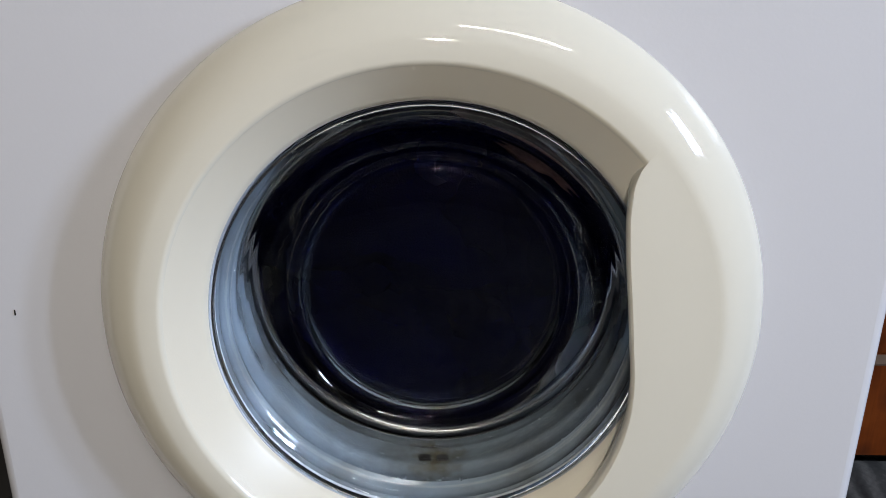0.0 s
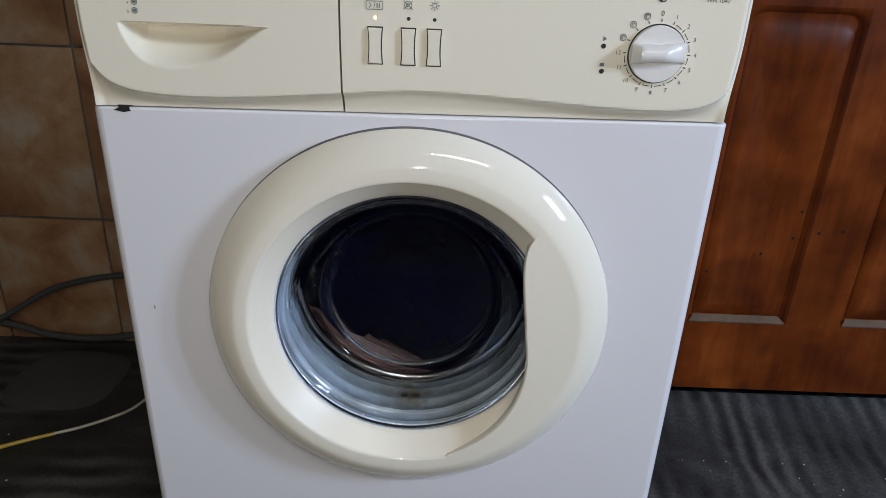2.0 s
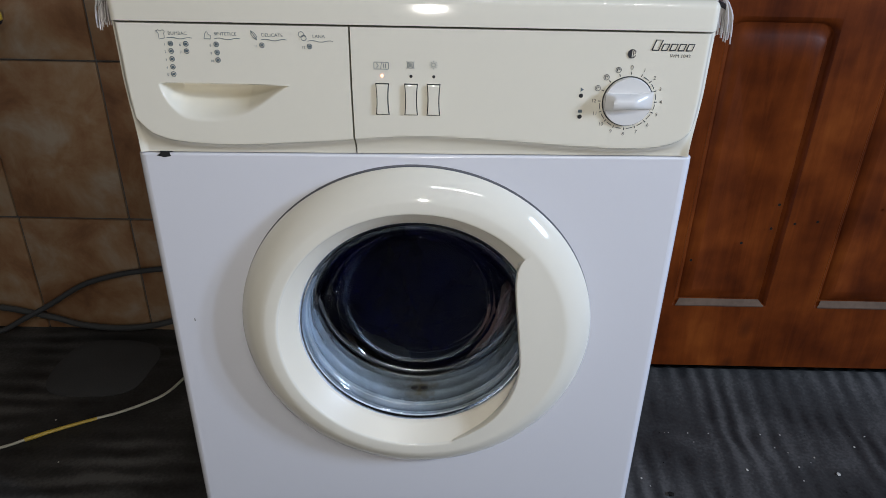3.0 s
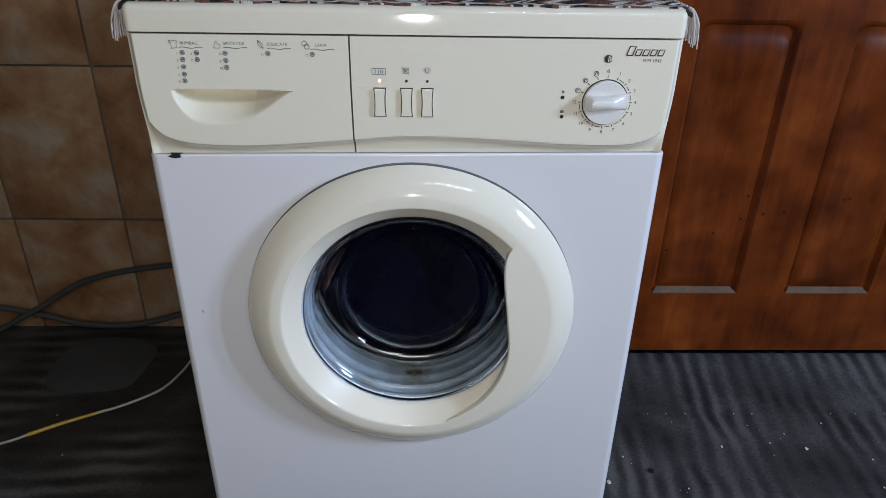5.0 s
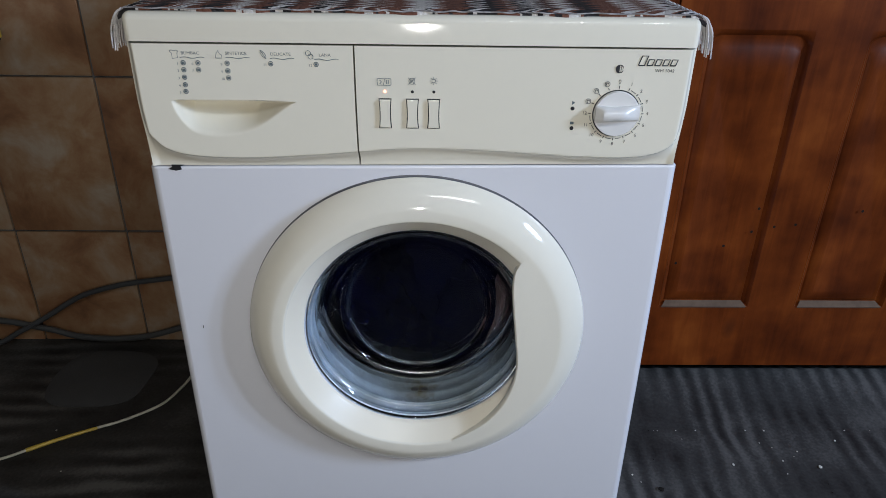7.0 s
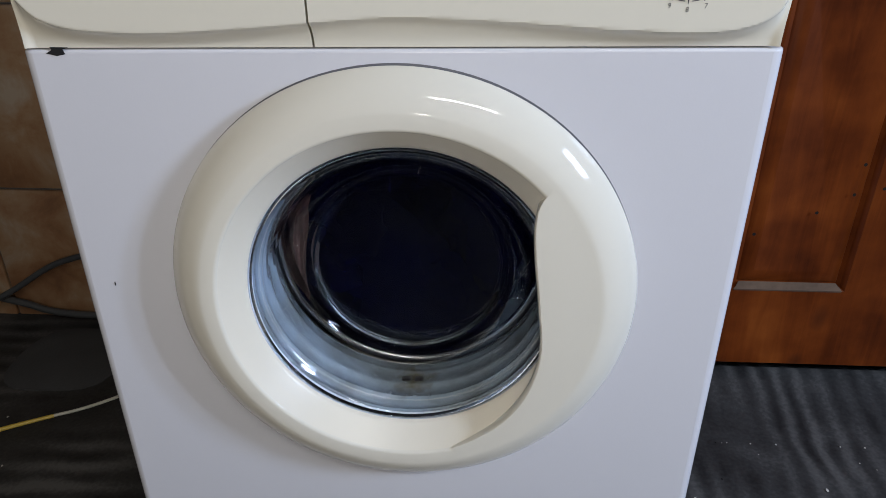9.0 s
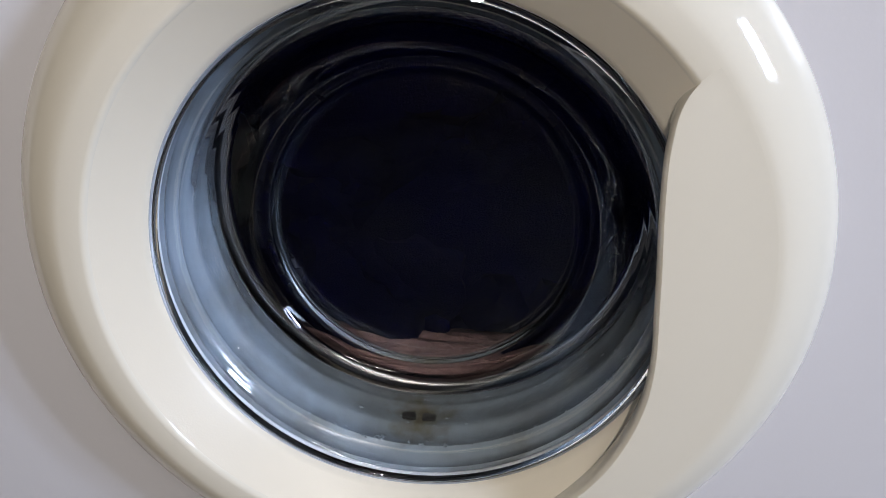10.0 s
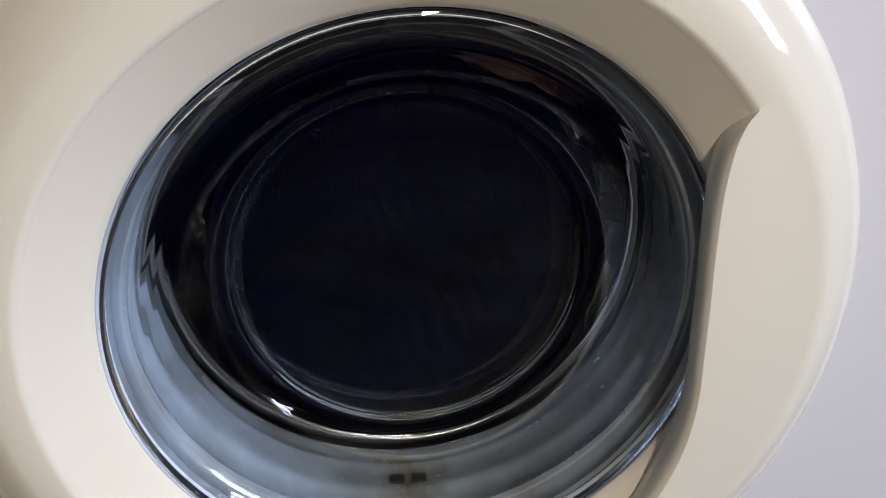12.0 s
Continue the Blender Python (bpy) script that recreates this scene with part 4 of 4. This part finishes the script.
    # the thick glass bowl
    outer = [(0.1425, -0.0030), (0.1418, -0.0054), (0.1400, -0.0062), (0.1380, -0.0050), (0.1345, -0.0012), (0.1305, 0.0040), (0.1272, 0.0110), (0.1243, 0.0195), (0.1212, 0.0290), (0.1172, 0.0385), (0.1125, 0.0465), (0.1080, 0.0525), (0.1042, 0.0562), (0.1012, 0.0578), (0.0988, 0.0580), (0.0972, 0.0570), (0.0960, 0.0555), (0.0946, 0.0541), (0.0930, 0.0533), (0.0905, 0.0530), (0.05, 0.0542), (0.0, 0.0547)]
    inner = [(0.0, 0.0597), (0.05, 0.0592), (0.0890, 0.0582), (0.0925, 0.0590), (0.0945, 0.0606), (0.0962, 0.0632), (0.0984, 0.0648), (0.1008, 0.0653), (0.1034, 0.0643), (0.1072, 0.0606), (0.1118, 0.0562), (0.1168, 0.0498), (0.1216, 0.0412), (0.1257, 0.0312), (0.1288, 0.0212), (0.1318, 0.0124), (0.1348, 0.0066), (0.1387, 0.0030), (0.1425, 0.0015)]
    g = part("door_glass", lathe(outer[::-1] + inner[::-1], CX, CZ, 160), GLASS, door, "clear thick glass bowl, wet with drops")
    g.visible_shadow = False
    return g


def gasket(machine):
    prof = [(0.190, 0.014), (0.175, 0.009), (0.152, 0.0052), (0.1462, 0.0040), (0.1440, 0.0050), (0.1432, 0.0075), (0.1450, 0.0105), (0.1462, 0.0140), (0.1455, 0.0175), (0.1428, 0.0205), (0.1412, 0.0222), (0.1416, 0.0238), (0.1445, 0.0262), (0.1450, 0.0300), (0.1446, 0.0350), (0.1436, 0.0385), (0.1424, 0.0405), (0.1418, 0.0425), (0.1419, 0.0455), (0.1424, 0.0500), (0.1424, 0.0560), (0.1421, 0.0600), (0.1414, 0.0622), (0.1413, 0.0640), (0.1418, 0.0665), (0.1420, 0.070), (0.1420, 0.0755), (0.1428, 0.0790), (0.1450, 0.0810), (0.155, 0.084), (0.178, 0.092), (0.20, 0.098)]
    bm = lathe(prof, CX, CZ, 144)
    for v in bm.verts:
        # the bellows rise towards the drum and sag a little out of round
        a = math.atan2(v.co.z - CZ, v.co.x - CX)
        k = sstep((v.co.y - 0.004) / 0.026)
        w = 0.0009 * k * noise.noise(Vector((math.cos(a) * 2.2, v.co.y * 60, math.sin(a) * 2.2)))
        v.co.x += w * math.cos(a)
        v.co.z += w * math.sin(a) + (DRUM_Z - CZ) * k
    seal = part("door_seal", bm, RUBBER, machine, "grey rubber bellows seal, wet")
    for dx in (-0.0055, 0.0085):
        b = bmesh.new()
        bmesh.ops.create_cube(b, size=1, matrix=Matrix.LocRotScale((CX + dx, 0.0500, DRUM_Z - 0.1424), Euler((radians(2), 0, 0)), (0.0095, 0.0075, 0.0045)))
        bmesh.ops.bevel(b, geom=b.edges[:], offset=0.0009, segments=2, affect="EDGES")
        part("drain_hole", b, BLACK, seal, "small dark drain hole in the seal")
    # tub wall that closes the space behind the front
    part("tub", lathe([(0.186, 0.013), (0.262, 0.030), (0.262, 0.46), (0, 0.46)], CX, CZ, 64), TUB_DARK, machine)


def drops():
    rng = random.Random(4)
    bm = bmesh.new()
    for k in range(110):
        a = radians(rng.gauss(-88, 42) if k % 3 else rng.gauss(-38, 14))
        y, rr = rng.choice(((0.0222, 0.1412), (0.0222, 0.1412), (0.0240, 0.1417), (0.0300, 0.1450), (0.0425, 0.1418), (0.0500, 0.1424), (0.0630, 0.1413), (0.0700, 0.1420)))
        y += rng.uniform(-0.0012, 0.0012)
        s = rng.uniform(0.0004, 0.0010) * (1 if rng.random() < 0.85 else 1.6)
        lift = (DRUM_Z - CZ) * sstep((y - 0.004) / 0.026)
        b = bmesh.new()
        bmesh.ops.create_icosphere(b, subdivisions=2, radius=1, matrix=Matrix.LocRotScale((CX + rr * math.cos(a), y, CZ + lift + rr * math.sin(a)), Euler((0, -a, 0)), (s * 0.55, s * rng.uniform(0.8, 1.4), s * rng.uniform(0.9, 1.8))))
        join(bm, b)
    return bm


def drum_and_wash(machine):
    drum = part("drum", lathe([(0.1470, 0.108), (0.1455, 0.102), (0.1490, 0.098), (0.1640, 0.103), (0.225, 0.116), (0.236, 0.126), (0.237, 0.40), (0.232, 0.41), (0.06, 0.418), (0.0, 0.42)], CX, DRUM_Z, 96), SHADED_STEEL, machine, "stainless steel drum, its inner shade put into the colour", at=(CX, 0.26, DRUM_Z))
    rim = [(0.1442 + 0.0058 * math.cos(t), 0.0935 + 0.0058 * math.sin(t)) for t in [2 * math.pi * k / 14 for k in range(14)]]
    part("drum_rim", lathe(rim, CX, DRUM_Z, 128, closed=True), BRIGHT_STEEL, drum, "polished steel rim of the drum's mouth", at=(CX, 0.26, DRUM_Z))
    for k in range(3):
        a = radians(120 * k + 20)
        bm = bmesh.new()
        rows_ = []
        for i in range(6):
            yy = 0.135 + 0.26 * i / 5
            ring = []
            for j in range(7):
                t = (j / 6 * 2 - 1)
                rr = 0.2365 - 0.045 * (1 - t * t) ** 0.7 * (0.6 + 0.4 * math.sin(math.pi * (i + 0.6) / 6.2))
                ang = a + t * 0.13
                ring.append(bm.verts.new((CX + rr * math.cos(ang), yy, DRUM_Z + rr * math.sin(ang))))
            rows_.append(ring)
        for p, q in zip(rows_, rows_[1:]):
            for j in range(6):
                bm.faces.new((p[j], p[j + 1], q[j + 1], q[j]))
        bm.faces.new(rows_[0])
        bm.faces.new(rows_[-1][::-1])
        part("lifter", bm, SHADED_STEEL, drum, at=(CX, 0.26, DRUM_Z))
    return drum


def garment(name, material, label, angle, radius, y, size, seed, fold=0.25, sub=5, lead=0.006):
    """A wet bundle of cloth: a squashed body with deep folds, its origin on the drum's axis."""
    b = bmesh.new()
    bmesh.ops.create_icosphere(b, subdivisions=sub, radius=1)
    off = Vector((seed * 3.7, seed * 1.3, seed * 7.1))
    a = radians(angle)
    for v in b.verts:
        d = v.co.copy()
        f = noise.noise(d * 1.3 + off) * 0.30
        ridge = 1 - abs(noise.noise(Vector((d.x * 2.2, d.y * 4.0, d.z * 2.2)) + off * 2)) * 2
        f += fold * (ridge - 0.4) * 0.5 + 0.10 * noise.noise(d * 7 + off)
        v.co = d * (1 + f)
        v.co.x, v.co.y, v.co.z = v.co.x * size[0], v.co.y * size[1], v.co.z * size[2]
    rot = Matrix.Translation((radius * math.cos(a), y - 0.26, radius * math.sin(a))) @ Matrix.Rotation(-(a - math.pi / 2), 4, "Y")
    bmesh.ops.transform(b, verts=b.verts, matrix=rot)
    for v in b.verts:
        r = math.hypot(v.co.x, v.co.z)
        if r > 0.228:
            v.co.x *= 0.228 / r
            v.co.z *= 0.228 / r
        front = 0.088 + 0.046 * sstep((r - 0.120) / 0.025)
        v.co.y = max(v.co.y, front - 0.26 + lead + 0.007 * (noise.noise(v.co * 13 + off) + 1) + 0.010 * abs(noise.noise(v.co * 9 + off)))
        v.co.y = min(v.co.y, 0.145)
    ob = new(name, mesh_of(name, b, material))
    ob.location = (CX, 0.26, DRUM_Z)
    return tagged(ob, label, "laundry", "laundry in the drum")


def wash_load():
    load = []
    load.append(garment("trousers", SHADED_NAVY, "wet dark navy trousers, the drum's shade in their colour, spinning", 60, 0.05, 0.22, (0.15, 0.13, 0.15), 1.0))
    load.append(garment("sweater", SHADED_NAVY, "wet dark blue sweater, the drum's shade in its colour, spinning", 200, 0.09, 0.20, (0.13, 0.11, 0.12), 2.0))
    load.append(garment("shirt", SHADED_NAVY, "wet dark blue shirt, the drum's shade in its colour, spinning", 320, 0.10, 0.21, (0.12, 0.12, 0.11), 3.0))
    load.append(garment("towel", MAUVE, "wet mauve towel spinning among dark laundry", 0.0, 0.134, 0.112, (0.125, 0.028, 0.018), 4.0, fold=0.35, lead=-0.020))
    return load


# ---- things round the machine ----


def rug():
    mat_ = thing("rug", (0, 0.25, Z_LID1), "black, white and brown woven rug laid over the machine, fringed ends", "rug")
    bm = bmesh.new()
    nx, ny = 90, 60
    x0, x1, y0, y1 = -0.302, 0.302, -0.004, 0.50
    g = []
    for j in range(ny + 1):
        row = []
        for i in range(nx + 1):
            u, v = i / nx, j / ny
            x = x0 + (x1 - x0) * u
            yy = y0 + (y1 - y0) * v + (0.0025 * math.sin(u * 23) + 0.0015 * math.sin(u * 71 + 1) if j == 0 else 0)
            z = Z_LID1 + 0.0052 + 0.0012 * noise.noise(Vector((x * 40, yy * 40, 0)))
            edge = max(0, abs(x) - (HW - 0.012))
            z -= 0.5 * edge ** 1.2 * 2
            if j == 0:
                z -= 0.003
            row.append(bm.verts.new((x, yy, z)))
        g.append(row)
    for a, c in zip(g, g[1:]):
        for i in range(nx):
            bm.faces.new((a[i], a[i + 1], c[i + 1], c[i]))
    ext = bmesh.ops.extrude_face_region(bm, geom=bm.faces[:])
    for v in ext["geom"]:
        if isinstance(v, bmesh.types.BMVert):
            v.co.z -= 0.0045
    part("woven_field", bm, RUG, mat_)
    # bound edge along the front
    rng = random.Random(9)
    bm = tube([(x0 + 0.008 + (x1 - x0 - 0.016) * k / 60, y0 - 0.001 + 0.0016 * math.sin(k * 1.7) + rng.uniform(-0.001, 0.001), Z_LID1 + 0.0030 + rng.uniform(-0.0006, 0.0006)) for k in range(61)], 0.0008, 3, 6)
    part("selvedge", bm, EDGE_YARN, mat_, "grey twisted edge yarn")
    for s in (-1, 1):
        for k in range(34):
            yy = 0.002 + 0.0145 * k + rng.uniform(-0.003, 0.003)
            bm = bmesh.new()
            for q in range(13):
                o = rng.uniform(-0.0055, 0.0055)
                drop = rng.uniform(0.028, 0.042)
                out = rng.uniform(0.003, 0.012)
                tube([(s * 0.300, yy + o * 0.3, 0.8505), (s * (0.3035 + out * 0.35), yy + o * 0.5 - 0.001, 0.8455), (s * (0.304 + out * 0.85), yy + o * 0.8 - 0.004, 0.850 - drop * 0.55), (s * (0.304 + out * 0.9), yy + o - 0.007, 0.850 - drop)], 0.0014, 3, 5, bm=bm, taper=0.5)
            part("tassel", bm, FRINGE, mat_, "white yarn tassel")


def hoses_and_cables():
    h = thing("drain_hose", (-0.9, 0.61, 0), "grey flexible drain hose drooping along the tiled wall", "hose")
    pts = [(-1.25, 0.50, 0.010), (-1.10, 0.56, 0.010), (-0.989, 0.600, 0.016), (-0.926, 0.612, 0.046), (-0.863, 0.620, 0.080), (-0.803, 0.624, 0.118), (-0.759, 0.626, 0.140), (-0.691, 0.628, 0.160), (-0.626, 0.628, 0.172), (-0.50, 0.628, 0.19), (-0.30, 0.62, 0.23)]
    part("hose_body", tube(pts, 0.0062, 8, 12), HOSE, h)
    h2 = thing("inlet_hose", (-0.75, 0.62, 0), "pale grey water hose lying along the foot of the wall", "hose")
    pts = [(-1.15, 0.60, 0.075), (-1.0, 0.625, 0.070), (-0.871, 0.628, 0.043), (-0.81, 0.628, 0.024), (-0.733, 0.628, 0.016), (-0.653, 0.628, 0.022), (-0.585, 0.628, 0.040), (-0.45, 0.62, 0.09), (-0.30, 0.60, 0.16)]
    part("hose_body", tube(pts, 0.0072, 8, 12), HOSE_PALE, h2)
    c = thing("power_cable", (-0.7, 0.30, 0), "thin off-white cable on the floor with a yellow taped joint", "cable")
    line = [(-1.30, 0.02, 0.004), (-1.00, 0.15, 0.004), (-0.796, 0.243, 0.004), (-0.745, 0.272, 0.005)]
    part("sheath", tube(line, 0.0028, 8, 8), CABLE_W, c)
    part("tape", tube([(-0.748, 0.270, 0.005), (-0.70, 0.299, 0.006), (-0.640, 0.333, 0.005)], 0.0042, 8, 8, taper=0.75), CABLE_Y, c, "yellow insulating tape")
    part("sheath", tube([(-0.645, 0.331, 0.005), (-0.604, 0.353, 0.004), (-0.560, 0.385, 0.004), (-0.532, 0.416, 0.004), (-0.512, 0.470, 0.004), (-0.49, 0.54, 0.006), (-0.40, 0.60, 0.02)], 0.0028, 8, 8), CABLE_W, c)


def floor_cloth():
    bm = bmesh.new()
    n, m = 40, 8
    cx, cy = -0.700, 0.500
    rings = []
    for i in range(1, m + 1):
        t = i / m
        ring = []
        for k in range(n):
            a = 2 * math.pi * k / n
            c, s = math.cos(a), math.sin(a)
            r = (abs(c) ** 3.2 + abs(s) ** 3.2) ** (-1 / 3.2)
            r *= 1 + 0.05 * noise.noise(Vector((c * 1.5, s * 1.5, 2.0)))
            x, yy = cx + 0.105 * r * c * t, cy + 0.098 * r * s * t
            ring.append(bm.verts.new((x, yy, 0.006 * (1 - t ** 6) + 0.0015 + 0.002 * noise.noise(Vector((x * 18, yy * 18, 0))) * (1 - t))))
        rings.append(ring)
    mid = bm.verts.new((cx, cy, 0.008))
    for k in range(n):
        bm.faces.new((mid, rings[0][k], rings[0][(k + 1) % n]))
    for p, q in zip(rings, rings[1:]):
        for k in range(n):
            bm.faces.new((p[k], p[(k + 1) % n], q[(k + 1) % n], q[k]))
    low = [bm.verts.new((v.co.x, v.co.y, 0.0)) for v in rings[-1]]
    for k in range(n):
        bm.faces.new((rings[-1][k], rings[-1][(k + 1) % n], low[(k + 1) % n], low[k]))
    solo("floor_cloth", bm, CLOTH, (cx, cy, 0), "grey floor cloth lying flat beside the tiled wall", "cloth")


def wall_tap():
    tap = thing("wall_tap", (-0.815, TILE_Y, 0.70), "dark pipe tap with a yellow lever on the tiled wall", "tap")
    part("valve_body", tube([(-0.822, TILE_Y - 0.002, 0.705), (-0.822, TILE_Y - 0.02, 0.705), (-0.824, TILE_Y - 0.03, 0.690), (-0.825, TILE_Y - 0.03, 0.668)], 0.012, 6, 12), TUB_DARK, tap)
    part("lever", box(-0.838, -0.789, TILE_Y - 0.045, TILE_Y - 0.035, 0.708, 0.724, 0.003, 2), CABLE_Y, tap, "yellow lever")


def crumbs():
    rng = random.Random(21)
    spots = [(0.442, 0.173, 0.0055, 1), (0.357, 0.146, 0.0048, 0), (0.764, 0.228, 0.0035, 0), (0.60, 0.235, 0.0022, 0), (0.39, 0.26, 0.0022, 0), (0.83, 0.30, 0.002, 0), (0.70, 0.40, 0.0014, 0), (0.88, 0.20, 0.002, 0), (0.86, 0.13, 0.0025, 0), (0.70, 0.245, 0.0018, 0), (0.56, 0.36, 0.0015, 0), (0.40, 0.21, 0.002, 0), (0.74, 0.27, 0.0016, 0), (-0.72, 0.33, 0.002, 0), (-0.64, 0.50, 0.0022, 0), (-0.66, 0.22, 0.0016, 0), (0.50, 0.13, 0.0016, 0), (0.62, 0.15, 0.0014, 1)]
    for k in range(40):
        spots.append((rng.uniform(0.36, 1.1), rng.uniform(0.05, 0.47), rng.uniform(0.0006, 0.0013), int(rng.random() < 0.3)))
    for x, y, s, dark in spots:
        if x > 0:
            y = min(y, 0.33)
        b = bmesh.new()
        bmesh.ops.create_icosphere(b, subdivisions=1, radius=1)
        for v in b.verts:
            v.co *= 1 + 0.5 * noise.noise(v.co * 2 + Vector((x * 50, y * 50, 0)))
            v.co = Vector((v.co.x * s * rng.uniform(0.8, 1.2), v.co.y * s * rng.uniform(0.9, 1.5), v.co.z * s * 0.5))
        lo = min(v.co.z for v in b.verts)
        bmesh.ops.translate(b, verts=b.verts, vec=(x, y, 0.0003 - lo))
        solo("crumb", b, DIRT if dark else CRUMB, (x, y, 0), "dark crumb of dirt on the floor" if dark else "pale crumb of plaster on the floor", "crumb", "crumbs on the floor")


def lamps():
    x, y, z = 0.0, -1.0, 0.80
    # made-up fitting that carries the frontal fill; never in view
    st = thing("front_fill_lamp", (x, y, ROOM_H), "added unseen fill lamp on a long black cord above a black dish", "lamp")
    part("cord", tube([(x, y, z + 0.09), (x, y, 1.6), (x, y, ROOM_H)], 0.003, 4, 8), BLACK, st)
    b = bmesh.new()
    bmesh.ops.create_cone(b, cap_ends=True, segments=20, radius1=0.019, radius2=0.010, depth=0.06, matrix=Matrix.Translation((x, y, z + 0.065)))
    part("holder", b, BLACK, st)
    for k in range(3):
        c, s = math.cos(1.57 + k * 2.094), math.sin(1.57 + k * 2.094)
        part("wire", tube([(x + 0.016 * c, y + 0.016 * s, z + 0.05), (x + 0.05 * c, y + 0.05 * s, z + 0.01), (x + 0.053 * c, y + 0.053 * s, z - 0.052)], 0.0008, 6, 6), BLACK, st)
    # dish added only to block the fill light from the floor
    dish = [(0.004, -0.062), (0.050, -0.058), (0.056, -0.050), (0.054, -0.050), (0.049, -0.054), (0.004, -0.056)]
    b = bmesh.new()
    rings = [[b.verts.new((x + r * math.cos(2 * math.pi * k / 40), y + r * math.sin(2 * math.pi * k / 40), z + h)) for k in range(40)] for r, h in dish]
    for p, q in zip(rings, rings[1:]):
        for k in range(40):
            b.faces.new((p[k], p[(k + 1) % 40], q[(k + 1) % 40], q[k]))
    part("light_block_dish", b, BLACK, st, "added shallow black dish that keeps the fill light off the floor")
    tl = thing("tube_lamp", (0.75, -1.8, ROOM_H), "slim white fluorescent tube fitting under the ceiling", "lamp")
    part("housing", box(0.15, 1.35, -1.83, -1.77, 2.43, ROOM_H, 0.006, 2), KNOB_WHITE, tl)


RING = [(0.1630, -0.0265), (0.1640, -0.0285), (0.1652, -0.0296), (0.1662, -0.0301), (0.1674, -0.0303), (0.1775, -0.0303), (0.1810, -0.0298), (0.1865, -0.0277), (0.1935, -0.0245), (0.2000, -0.0200), (0.2055, -0.0150), (0.2090, -0.0108), (0.2106, -0.0080), (0.2108, -0.0068), (0.2098, -0.0058), (0.2000, -0.0058), (0.165, -0.001)]
BEZEL = [(0.1435, -0.0040), (0.1443, -0.0070), (0.1463, -0.0095), (0.1560, -0.0195), (0.1640, -0.0283), (0.1640, -0.0150), (0.150, 0.0015)]
SATIN_CREAM = mat("satin_plastic", (0.885, 0.83, 0.70), rough=0.34, vary=0.02, scale=4, bump=0.03, bump_scale=900, span=(0.0, 1.0))
BRIGHT_STEEL = mat("polished_steel", (0.80, 0.80, 0.82), rough=0.13, metal=1.0, vary=0.04)
LED_ON = glow_mat("lit_indicator", (1.0, 0.42, 0.26), 2.6)
# dark grey that paints the shadow in the gap round the door ring
GAP_SHADOW = mat("gap_shadow", (0.13, 0.13, 0.145), rough=0.5)
CLAMP = mat("grey_rim", (0.45, 0.47, 0.50), rough=0.3)
EDGE_YARN = mat("edge_yarn", (0.40, 0.38, 0.38), rough=0.9, vary=0.35, scale=90, bump=0.5)
HOSE_PALE = mat("pale_hose", (0.075, 0.077, 0.077), rough=0.4)
CLOTH = mat("floor_cloth", (0.055, 0.055, 0.055), rough=0.85, vary=0.1, scale=12, fine=300, bump=0.4)

room()
wooden_door()
lamps()
machine = thing("washing_machine", (0, 0.265, 0), "white front-loading washing machine with a cream control panel and round door", "washing machine")
cabinet(machine)
control_panel(machine)
top_lid(machine)
porthole(machine)
gasket(machine)
drum = drum_and_wash(machine)
wash = wash_load()
tagged(part("water_drops", drops(), WATER, bpy.data.objects["door_seal"]), kind="stuff")
rug()
hoses_and_cables()
floor_cloth()
wall_tap()
crumbs()


def turns(t):
    """Turns of the drum since the mauve towel passed the lowest point at 10 s; the spin slows a little after that."""
    return (3.74 if t < 10 else 3.28) * (t - 10)


def motions():
    steps = 216
    for ob in [drum] + wash:
        x, y, z = ob.location
        rows = []
        for k in range(steps + 1):
            t = 12.0 * k / steps
            # clockwise as seen from the front
            a = -90 - 360 * turns(t)
            rows.append((t, pose(x, y, z, 0, -a, 0)))
        walk(ob, rows)


motions()
